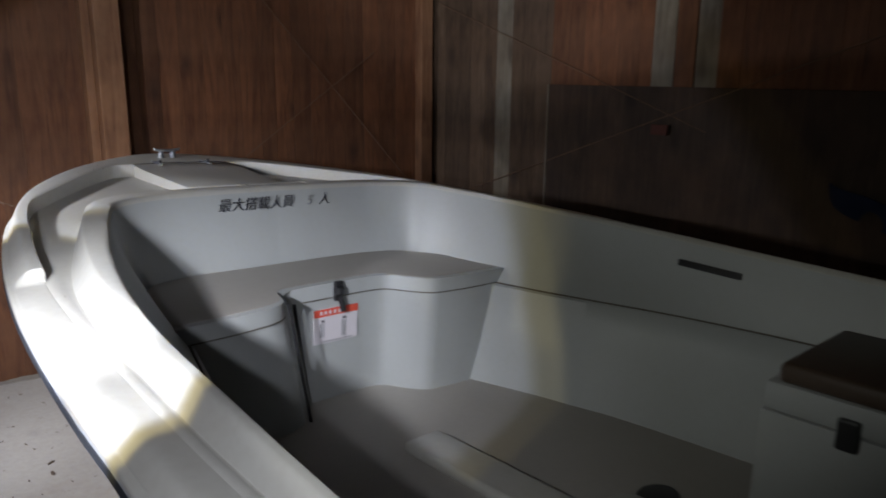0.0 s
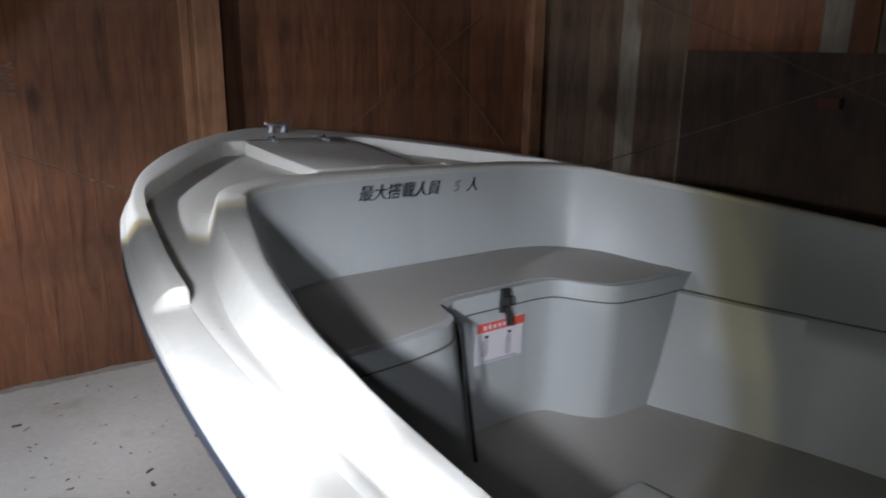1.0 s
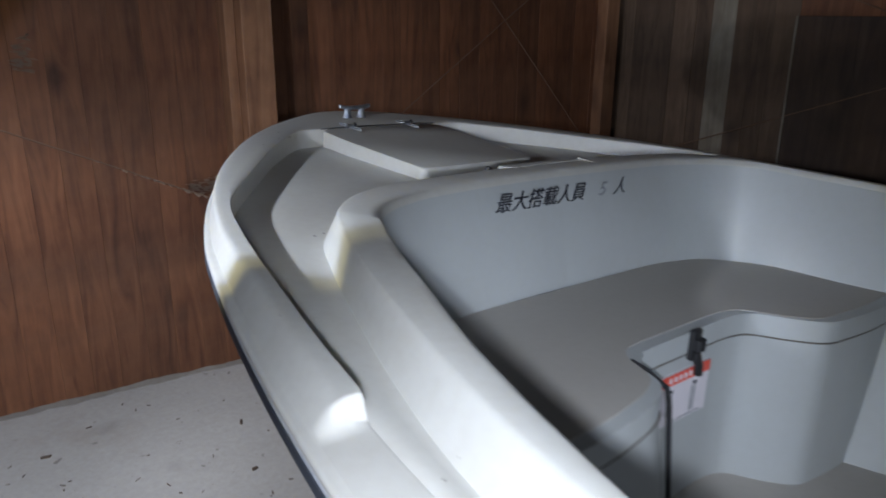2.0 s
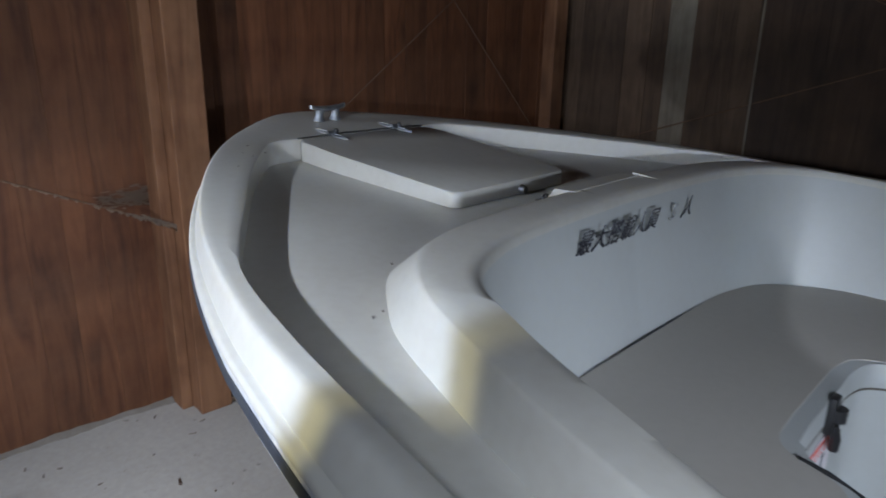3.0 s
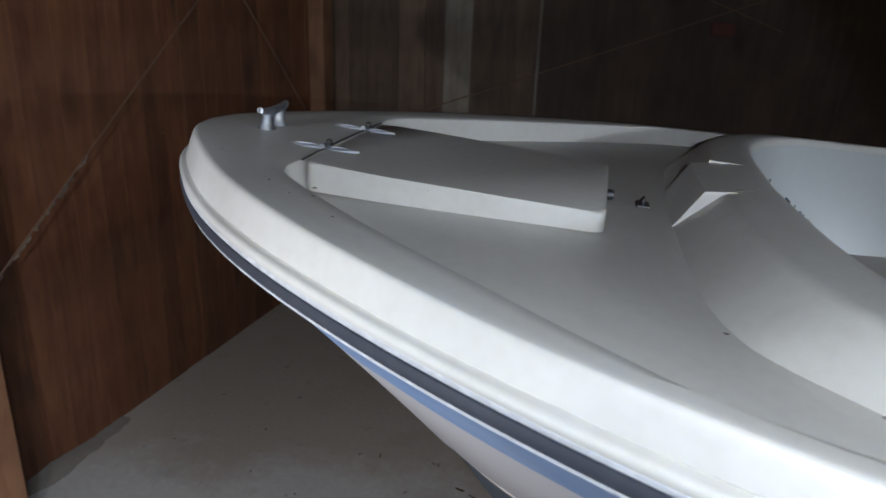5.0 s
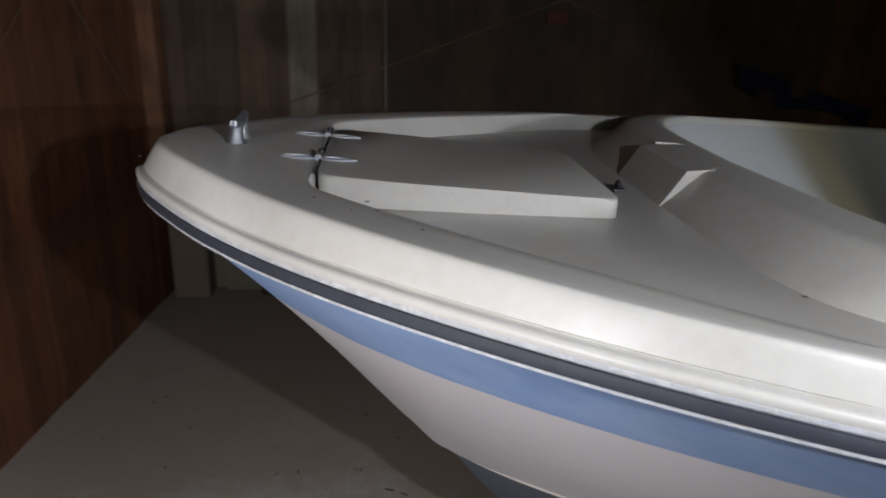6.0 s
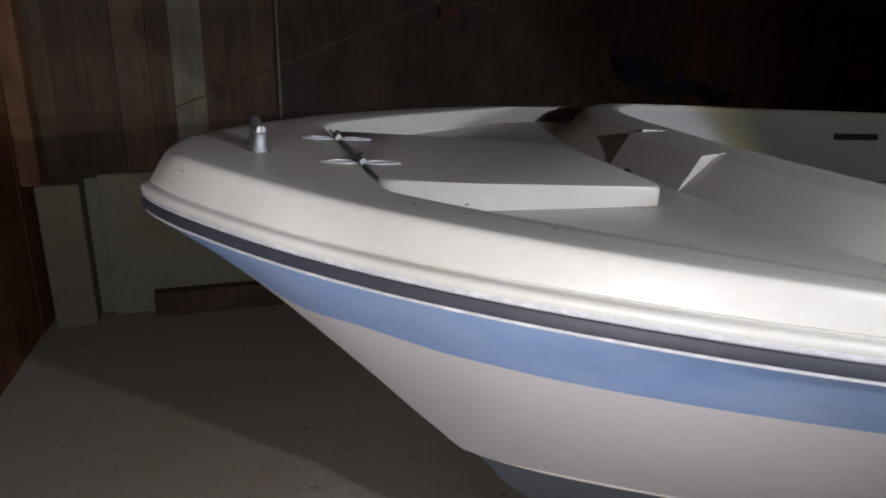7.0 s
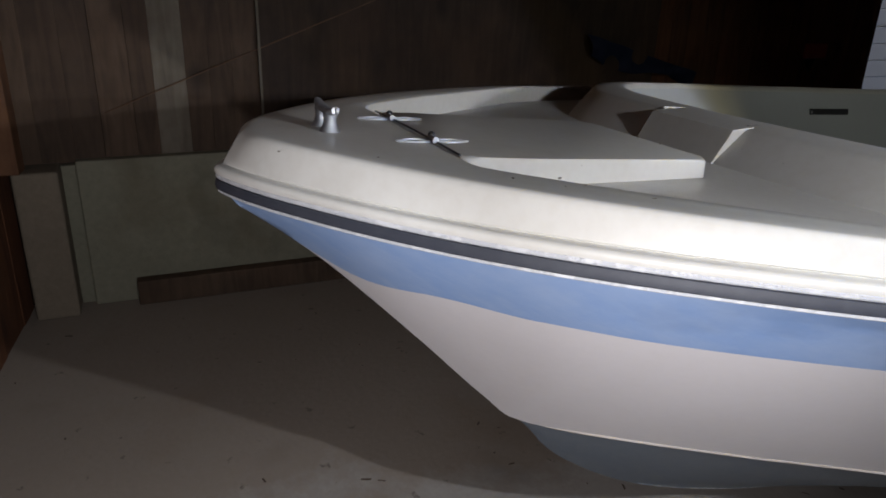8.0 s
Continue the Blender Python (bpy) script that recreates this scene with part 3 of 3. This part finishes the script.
w = [bm.verts.new(p) for p in pts]
for q in ((0, 1, 3, 2), (2, 3, 5, 4), (0, 2, 4, 6), (1, 7, 5, 3), (4, 5, 7, 6), (0, 6, 7, 1)):
    bm.faces.new([w[k] for k in q])
part("coaming_wedge", bm, M_gel, boat)
# where the flat of the wedge runs into the coaming: a thin step on one side, on the other an unlit step drawn as a dark
# line
bm = bmesh.new()
zl = crest_z(-0.2)
lo = [bm.verts.new(p) for p in ((0.149, -0.160, zl - 0.002), (0.145, -0.228, zl - 0.002), (0.150, -0.230, zl - 0.002), (0.162, -0.160, zl - 0.002))]
hi = [bm.verts.new(p) for p in ((0.149, -0.160, zl + 0.0055), (0.145, -0.228, zl + 0.0012), (0.150, -0.230, zl + 0.0010), (0.162, -0.160, zl + 0.0030))]
bm.faces.new(hi)
for k in range(4):
    bm.faces.new((lo[k], lo[(k + 1) % 4], hi[(k + 1) % 4], hi[k]))
part("coaming_step", bm, M_gel, boat)
part("slit", tube([(-0.056, -0.1735, crest_z(-0.17) + 0.0010), (-0.057, -0.195, crest_z(-0.19) + 0.0012), (-0.060, -0.226, crest_z(-0.22) + 0.0008)], lambda t: 0.0016 * (1 - 0.75 * t), 6), M_seam, boat)

# rubbing strake with its sealant lines
part("rub_rail", sweep([(-0.006, -0.0082), (0.003, -0.0082), (0.0065, -0.0098), (0.008, -0.0160), (0.0065, -0.0228), (0.003, -0.0247), (-0.006, -0.0247)]), M_rubber, boat,
     "black rubber rubbing strake", smooth=40)
part("sealant_strip", sweep([(-0.004, -0.0085), (0.0045, -0.0085), (0.0062, -0.0065), (0.0060, -0.0030), (0.0048, -0.0008), (-0.004, -0.0008)]), M_chip, boat, "chipped grey sealant line")
part("sealant_strip", sweep([(-0.006, -0.0295), (0.001, -0.0295), (0.0045, -0.0275), (0.0045, -0.0243), (-0.006, -0.0243)]), M_chip, boat, "chipped grey sealant line")

# hull: ruled sides from the rail to stem and chine, then the bottom to the keel
CHINE = ((0, 0.672, 1.062), (0, 0.650, 1.045), (0, 0.60, 1.005), (0, 0.53, 0.941), (0, 0.40, 0.805), (0, 0.285, 0.68), (0.004, 0.205, 0.61), (0.10, 0.08, 0.606),
         (0.20, -0.13, 0.580), (0.30, -0.38, 0.546), (0.45, -0.68, 0.513), (0.57, -0.92, 0.493), (0.70, -1.4, 0.45), (0.78, -2.24, 0.41), (0.80, -3.74, 0.40))
KEEL = tuple((0, c[1], c[2]) for c in CHINE[:6]) + ((0, 0.198, 0.602), (0, 0.10, 0.505), (0, -0.08, 0.40), (0, -0.35, 0.315), (0, -0.68, 0.25), (0, -0.95, 0.22),
                                                  (0, -1.4, 0.195), (0, -2.24, 0.18), (0, -3.74, 0.18))
STRIPE = (1, 1, 1, 0.84, 0.40, 0.275, 0.237, 0.232, 0.227, 0.225, 0.22, 0.22, 0.22, 0.22, 0.22)
CHINEC = both_sides([(max(p[0], 0), p[1], p[2]) for p in spline(CHINE, PER)])
KEELC = both_sides([(0, p[1], p[2]) for p in spline(KEEL, PER)])
s_half = [min(1.0, max(0.05, p[0])) for p in spline([(s, 0) for s in STRIPE], PER)]
STRIPEC = s_half[:0:-1] + s_half
blue, white, under, chine_line = [], [], [], []
for r, n, c, k, s in zip(RAILC, RAILN, CHINEC, KEELC, STRIPEC):
    a = v3(r - n * 0.003, rail_z(r[1]) - 0.027)
    blue.append([a.lerp(c, s * q) for q in (0, 0.25, 0.5, 0.75, 1.0)])
    white.append([a.lerp(c, s + (1 - s) * q) for q in (0, 0.2, 0.4, 0.6, 0.8, 1.0)])
    sd = Vector((c[0], 0, 0))
    w = min(1.0, sd.length / 0.04)
    sd = sd.normalized() if sd.length > 1e-4 else sd
    under.append([c.lerp(k, q) - Vector((0, 0, 0.008 * w * min(1, 4 * q))) - sd * 0.006 * w * (1 - q) for q in (0, 0.1, 0.4, 0.7, 1.0)])
part("hull_side", grid(white), M_hull, boat, "white gelcoat topsides", smooth=22)
part("hull_stripe", grid(blue), M_blue, boat, "light blue painted stripe", smooth=60)
part("hull_bottom", grid(under), M_bottom, boat, "grey antifouled bottom", smooth=60)
for pts in (CHINEC[:NPT // 2 - 6 * PER - 5], CHINEC[NPT // 2 + 6 * PER + 6:]):
    part("chine_strip", tube(pts[::3], lambda t: 0.0032 * min(1, 0.05 + 14 * t, 0.05 + 14 * (1 - t)), 6), M_chine, boat, "thin beige edge along the chine", smooth=60)
part("keel_shoe", tube([p + Vector((0, 0, 0.002)) for p in KEELC[NPT // 2 + 8 * PER::6]], 0.009, 8), M_wear, boat, "worn keel with flaking paint", smooth=60)
tr = [v3(RAILC[0], rail_z(-3.745)), CHINEC[0], KEELC[0], CHINEC[-1], v3(RAILC[-1], rail_z(-3.745))]
bm = bmesh.new()
bm.faces.new([bm.verts.new(p) for p in tr])
bmesh.ops.solidify(bm, geom=bm.faces[:], thickness=0.03)
part("transom", bm, M_hull, boat)

# foredeck hatch lid


def lid_z(y):
    return 1.117 + 0.088 * y


outline = rounded([(-0.172, 0.0), (0.172, 0.0), (0.190, 0.30), (0.187, 0.413), (-0.187, 0.413), (-0.190, 0.30)], 0.022, 6)
lid = part("hatch_lid", prism(outline, lambda x, y: deck_z(y) + 0.004, lambda x, y: lid_z(y) + 0.002 * (1 - (x / 0.18) ** 2), 0.006, 3), M_gel, boat,
           "cream hatch lid with rounded edges", smooth=40)


def leaf(sign):
    """One pointed leaf of a strap hinge: flat, with a thin raised border."""
    n = 16
    pts = [(0.003 + 0.051 * k / n, 0.0105 * math.sin(math.pi * (0.10 + 0.90 * k / n)) ** 0.9 * (1 - 0.25 * k / n)) for k in range(n + 1)]
    ring = pts + [(y, -w) for y, w in pts[-2::-1]]

    def loop(f, z, shift=0.0):
        return [(w * f, sign * (0.028 + (y - 0.028) * f + shift), z) for y, w in ring]
    return grid([loop(1.0, 0), loop(1.0, 0.0030), loop(0.80, 0.0034), loop(0.74, 0.0016), loop(0.02, 0.0016)], True)


for x in (-0.094, 0.094):
    at = pose(x, 0.418, lid_z(0.418) + 0.001, 4, 0, 0)
    part("hinge_knuckle", tube([(-0.011, 0, 0.004), (0.011, 0, 0.004)], 0.0048, 12), M_alu, lid, "matt aluminium strap hinge with pointed leaves", smooth=40, m=at)
    part("hinge_leaf", leaf(1), M_alu, lid, smooth=30, m=at)
    part("hinge_leaf", leaf(-1), M_alu, lid, smooth=30, m=at)
    bm = bmesh.new()
    bmesh.ops.create_uvsphere(bm, u_segments=12, v_segments=8, radius=0.0052, matrix=pose(0.012, -0.002, 0.008))
    part("hinge_pin", bm, M_black, lid, smooth=60, m=at)
part("seam", tube([(x, 0.4155, lid_z(0.4155) + 0.0012 + 0.002 * (1 - (x / 0.18) ** 2)) for x in (-0.184, -0.12, -0.06, 0, 0.06, 0.12, 0.184)], 0.0015, 6), M_black, lid, "dark gap along the hinge side")
# catch of the lid and its eye on the deck
bm = tube([(0.0, 0.004, 0), (0.0, -0.010, 0)], lambda t: 0.010 - 0.003 * t, 12)
part("lid_knob", bm, M_tarnish, lid, "small tarnished steel knob", smooth=40, m=pose(0.02, -0.001, lid_z(0) - 0.018))
bm = box(-0.018, 0.018, -0.010, 0.010, 0, 0.003, 0.001)
catch = part("catch_plate", bm, M_tarnish, boat, "small steel catch plate", m=pose(0.02, -0.055, deck_z(-0.055) + 0.004, 3, 0, 0))
part("catch_loop", tube([(-0.010, 0, 0.002), (-0.008, 0, 0.010), (0, 0, 0.013), (0.008, 0, 0.010), (0.010, 0, 0.002)], 0.0022, 6), M_tarnish, catch)

# mooring cleat: two flared feet and a flat bar with short horns
bar = grid([[(x, hw * math.copysign(abs(math.cos(a)) ** 0.6, math.cos(a)), z + 0.0055 * math.copysign(abs(math.sin(a)) ** 0.6, math.sin(a))) for a in (2 * math.pi * k / 12 for k in range(12))]
            for x, hw, z in ((-0.050, 0.001, 0.038), (-0.049, 0.0055, 0.0375), (-0.036, 0.0085, 0.034), (-0.018, 0.010, 0.032), (0, 0.0095, 0.0315), (0.018, 0.010, 0.032), (0.036, 0.0085, 0.034),
                             (0.049, 0.0055, 0.0375), (0.050, 0.001, 0.038))], True)
cleat = part("cleat", bar, M_alu, boat, "matt aluminium mooring cleat", smooth=50, m=pose(0, 0.545, rim_z(0.545) - 0.001, 4, 0, 0) @ pose(0, 0, 0, 0, 0, 1) @ Matrix.Diagonal((1.02, 0.92, 0.88, 1)))
for x in (-0.023, 0.023):
    leg = grid([[(x + (0.010 + w) * math.cos(a), (0.011 + w * 1.3) * math.sin(a), z) for a in (2 * math.pi * k / 14 for k in range(14))]
                for z, w in ((0, 0.0045), (0.003, 0.0035), (0.010, 0.0005), (0.020, -0.001), (0.031, 0.0005))], True)
    part("cleat_foot", leg, M_alu, cleat, smooth=50)

# ---- cockpit fittings ----
SEAT_Z = 0.900
seat_plan = [(0.0, -0.30), (0.30, -0.30), (0.44, -0.335), (0.52, -0.45), (0.60, -0.66), (0.645, -0.745), (0.40, -0.745), (0.265, -0.728), (0.222, -0.68), (0.178, -0.602), (0.12, -0.590)]
port_plan = [(-0.12, -0.592), (-0.200, -0.598), (-0.236, -0.69), (-0.29, -0.715), (-0.40, -0.735), (-0.645, -0.745), (-0.60, -0.66), (-0.52, -0.45), (-0.44, -0.335), (-0.30, -0.30)]
full = rounded(seat_plan + port_plan, 0.05, 6)
base_plan = [(x * 0.985, y + (0.004 if y < -0.5 else 0)) for x, y in full]
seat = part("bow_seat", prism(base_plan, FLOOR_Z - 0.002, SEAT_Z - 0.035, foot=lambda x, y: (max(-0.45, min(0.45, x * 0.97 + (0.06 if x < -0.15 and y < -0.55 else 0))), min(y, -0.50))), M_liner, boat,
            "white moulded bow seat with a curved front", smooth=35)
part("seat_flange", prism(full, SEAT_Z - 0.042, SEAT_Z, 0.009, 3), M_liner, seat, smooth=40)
part("seat_top", prism([(x * (0.985 if y > -0.5 else 0.97), y + (0.026 if y < -0.5 else 0)) for x, y in full], SEAT_Z - 0.002, SEAT_Z + 0.0012, 0.001, 1), M_seat, seat, "grey-beige non-slip seat top", smooth=40)
front = [p for p in base_plan if p[1] < -0.56]
for side in ([p for p in front if p[0] > -0.13], [p for p in front if p[0] < -0.22]):
    part("seam", tube([(x, y - 0.003, SEAT_Z - 0.044) for x, y in side], 0.0018, 6), M_seam, seat)
# black tube for the gap at the port panel edge and its shadow on the recess
part("locker_gap", tube([(-0.205, -0.606, SEAT_Z + 0.001), (-0.216, -0.645, SEAT_Z + 0.001), (-0.228, -0.690, SEAT_Z - 0.008), (-0.219, -0.692, SEAT_Z - 0.04), (-0.165, -0.690, FLOOR_Z + 0.05), (-0.155, -0.690, FLOOR_Z)], lambda t: 0.003 + 0.002 * min(1, 2 * t), 8), M_black, seat)
# toggle latch and warning sticker
latch = part("latch", box(-0.014, 0.014, -0.603, -0.590, 0.845, 0.905, 0.004), M_black, boat, "black rubber toggle latch", smooth=30)
part("latch_tongue", tube([(0.004, -0.600, 0.858), (0.008, -0.606, 0.835), (0.012, -0.605, 0.815)], 0.008, 8), M_black, latch, smooth=40)
part("latch_head", tube([(0, -0.604, 0.868), (0, -0.604, 0.888)], 0.013, 10), M_black, latch, smooth=40)
sticker = part("warning_sticker", box(-0.080, 0.075, -0.5910, -0.5880, 0.722, 0.825), M_paper, boat, "white warning sticker with a red band")
part("red_band", box(-0.080, 0.075, -0.5920, -0.5910, 0.803, 0.825), M_red, sticker, "red printed band")
for k in range(6):
    part("print_bar", box(-0.060 + 0.016 * k, -0.052 + 0.016 * k, -0.5930, -0.5920, 0.809, 0.819), M_paper, sticker)
for x, h in ((-0.055, 0.042), (0.022, 0.050)):
    part("print_bar", box(x, x + 0.012, -0.5918, -0.5910, 0.786, 0.793), M_ink, sticker)
    for k in range(3):
        part("print_bar", box(x - 0.004 + 0.006 * k, x - 0.001 + 0.006 * k, -0.5918, -0.5910, 0.783 - h, 0.783), M_faded, sticker)
part("print_bar", box(-0.05, 0.055, -0.5918, -0.5910, 0.7255, 0.728), M_faded, sticker)

# lettering on the forward cockpit wall
def lettering(body, x, z, size, mat, width=1.0):
    cu = bpy.data.curves.new("lettering", "FONT")
    cu.body, cu.size, cu.extrude, cu.align_x = body, size, 0.0006, "LEFT"
    tmp = bpy.data.objects.new("tmp", cu)
    scene.collection.objects.link(tmp)
    bpy.context.view_layer.update()
    me = bpy.data.meshes.new_from_object(tmp.evaluated_get(bpy.context.evaluated_depsgraph_get()))
    bpy.data.objects.remove(tmp)
    me.materials.clear()
    me.materials.append(mat)
    ob = new("lettering", me)
    ob.parent = boat
    slope = math.degrees(math.atan(0.06 / 0.27))
    y = -0.2405 - 0.003 - (1.125 - z) * 0.06 / 0.27 - 0.0035
    ob.matrix_basis = pose(x, y, z, 90 + slope, 0, 0) @ Matrix.Diagonal((width, 1, 1, 1))
    return ob


tagged(lettering("最大搭載人員", -0.198, 1.076, 0.046, M_ink, 0.95), "black stencilled capacity lettering")
tagged(lettering("5", 0.112, 1.076, 0.046, M_faded), "faded stencilled digit")
tagged(lettering("人", 0.160, 1.076, 0.046, M_ink), "black stencilled capacity lettering")

# hand slot in the starboard cockpit wall
part("hand_slot", box(-0.006, 0.012, -0.094, 0.094, -0.010, 0.010, 0.004), M_black, boat, "dark hand slot", m=pose(0.777, -1.335, 0.982, 0, 0, 5.0) @ pose(0, 0, 0, 3.5, 9, 0))

# storage box with a cushion, and loose-looking mouldings on the cockpit floor
sbox = part("storage_box", box(0.400, 0.79, -2.20, -1.672, FLOOR_Z - 0.005, 0.775, 0.010), M_liner, boat, "white storage box with a brown cushion", smooth=30)
part("box_lid", box(0.392, 0.795, -2.20, -1.680, 0.779, 0.848, 0.012), M_liner, sbox, smooth=30)
part("cushion", box(0.397, 0.80, -2.19, -1.702, 0.846, 0.895, 0.016, 3), M_cushion, sbox, "dark brown vinyl cushion", smooth=40)
part("latch", box(0.378, 0.402, -1.885, -1.840, 0.745, 0.815, 0.006), M_black, sbox, "black toggle latch")
part("floor_moulding", box(-0.075, 0.050, -2.0, -0.985, FLOOR_Z - 0.004, FLOOR_Z + 0.03, 0.014, 3), M_gel, boat, "raised cream moulding on the floor", smooth=40)
part("moulding_gap", box(0.051, 0.058, -2.0, -0.99, FLOOR_Z - 0.004, FLOOR_Z + 0.002), M_black, boat)

# drain cap and dark well on the cockpit floor
bm = bmesh.new()
bmesh.ops.create_uvsphere(bm, u_segments=20, v_segments=10, radius=0.075, matrix=pose(0.128, -1.52, FLOOR_Z) @ Matrix.Diagonal((1, 0.8, 0.35, 1)))
part("drain_dome", bm, M_gel, boat, "pale domed cap on the cockpit floor", smooth=60)
bm = prism([(0.232 + 0.06 * math.cos(a), -1.535 + 0.045 * math.sin(a)) for a in (2 * math.pi * k / 20 for k in range(20))], FLOOR_Z - 0.002, FLOOR_Z + 0.012, 0.004, 2)
part("drain_plug", bm, M_black, boat, "dark oval plug on the cockpit floor", smooth=40)

# specks of dirt stuck to rim and deck
for x, y, on_rim, r in ((-0.165, 0.640, 1, 0.0016), (-0.198, 0.528, 1, 0.0015), (-0.310, 0.405, 1, 0.0022), (-0.312, 0.345, 1, 0.0024), (-0.409, 0.286, 1, 0.002), (-0.347, 0.333, 1, 0.002),
                        (-0.350, 0.361, 1, 0.0014), (-0.440, -0.119, 0, 0.0022), (-0.575, -0.227, 0, 0.002), (-0.555, -0.222, 0, 0.0018), (-0.809, -0.845, 0, 0.003), (-0.33, 0.14, 0, 0.0015)):
    bm = bmesh.new()
    bmesh.ops.create_icosphere(bm, subdivisions=1, radius=r, matrix=pose(x, y, rim_z(y) if on_rim else deck_z(y) + 0.003, 0, 0, 40 * y * 100) @ Matrix.Diagonal((1.6, 1, 0.35, 1)))
    part("dirt_speck", bm, M_cushion, boat)

# ---- loose things ----


def keel_block(y, z):
    b = empty("timber_block", pose(-0.035, y, 0), "rough grey timber block under the boat keel", "block", "blocks under the boat")
    part("lower_timber", box(-0.30, 0.30, -0.06, 0.06, 0, z * 0.5, 0.006), M_grey, b)
    part("upper_timber", box(-0.28, 0.28, -0.055, 0.055, z * 0.5, z, 0.006), M_grey, b)


keel_block(-1.75, 0.184)
keel_block(-3.2, 0.176)

# blue sheet hung on the side wall
rg = random.Random(7)
rows = []
for i in range(25):
    t = i / 24
    y = -1.2 - 0.68 * t
    zt = 1.07 - 0.20 * t
    row = []
    for k in range(9):
        s = k / 8
        row.append((2.065 - 0.03 * math.sin(9 * t + 3 * s) - 0.02 * math.sin(23 * t), y - 0.03 * s, zt - (0.10 + 0.03 * math.sin(7 * t)) * s))
    rows.append(row)
bm = grid(rows)
bmesh.ops.solidify(bm, geom=bm.faces[:], thickness=0.004)
tagged(part("blue_sheet", bm, M_bluecloth, None, smooth=60), "crumpled dark blue sheet hung on the dark side wall", "sheet")

# small pennant on the wall: red cloth with a white tip
flag = empty("pennant", pose(2.085, -2.66, 0.84), "small red pennant with white tip on the side wall", "pennant")
part("cloth", box(-0.012, 0.012, -0.10, 0.05, 0.085, 0.165, 0.006), M_pennant, flag, "red cloth")
bm = bmesh.new()
vs = [bm.verts.new(p) for p in ((0, -0.04, 0.085), (0, 0.035, 0.085), (0, 0.0, 0.0))]
bm.faces.new(vs)
bmesh.ops.solidify(bm, geom=bm.faces[:], thickness=0.006)
part("tip", bm, M_paper, flag, "white tip")
tagged(part("red_tag", box(2.055, 2.068, -0.44, -0.35, 1.215, 1.265, 0.003), M_tag), "faded red tag hanging on the brace rod", "tag")

# soil swept up along the foot of the front wall
rg = random.Random(31)
rows, wide, high = [], 0.04, 0.012
for k in range(90):
    x = -1.6 + 2.3 * k / 89
    wide = min(0.075, max(0.002 if k > 78 else 0.015, wide + rg.uniform(-0.010, 0.010) + (0.006 if 0.2 < x < 0.6 else 0)))
    high = min(0.020, max(0.001 if k > 78 else 0.004, high + rg.uniform(-0.004, 0.004)))
    y = front_y(x) - 0.012
    if k > 78:
        wide, high = wide * 0.88, high * 0.85
    rows.append([(x, y, high), (x, y - wide * 0.3, high * rg.uniform(0.75, 0.95)), (x, y - wide * 0.7, high * rg.uniform(0.2, 0.45)), (x, y - wide, -0.002)])
tagged(part("soil", grid(rows), M_soil, None, smooth=60), "dark dusty soil heaped along the wall foot", "soil", kind="stuff")

# crumbs and splinters on the floor
rg = random.Random(11)
bm = bmesh.new()
for k in range(520):
    x, y = rg.uniform(-1.7, 1.9) - 0.4 * rg.random(), rg.uniform(-1.2, 1.5)
    if k < 60:
        x, y = rg.gauss(0.34, 0.09), rg.gauss(-0.48, 0.14)
    if y > front_y(x) - 0.06 or (x > 0.1 and k % 4):
        continue
    l, w, h, a = rg.uniform(0.002, 0.013), rg.uniform(0.0015, 0.004), rg.uniform(0.001, 0.003), rg.uniform(0, math.pi)
    if rg.random() < 0.08:
        l *= 2.2
    if k % 9 == 0 and x < -0.1:
        l, w, h = rg.uniform(0.012, 0.024), rg.uniform(0.005, 0.011), 0.005
    ca, sa = math.cos(a), math.sin(a)
    base = [(-l, -w), (l, -w * 0.5), (l * 0.8, w), (-l * 0.7, w * 0.8)]
    lo = [bm.verts.new((x + u * ca - v * sa, y + u * sa + v * ca, 0.0)) for u, v in base]
    hi = [bm.verts.new((x + 0.8 * (u * ca - v * sa), y + 0.8 * (u * sa + v * ca), h)) for u, v in base]
    bm.faces.new(hi)
    for q in range(4):
        bm.faces.new((lo[q], lo[(q + 1) % 4], hi[(q + 1) % 4], hi[q]))
tagged(part("floor_debris", bm, M_cushion), "dark crumbs and splinters scattered on the concrete floor", "debris", kind="stuff")
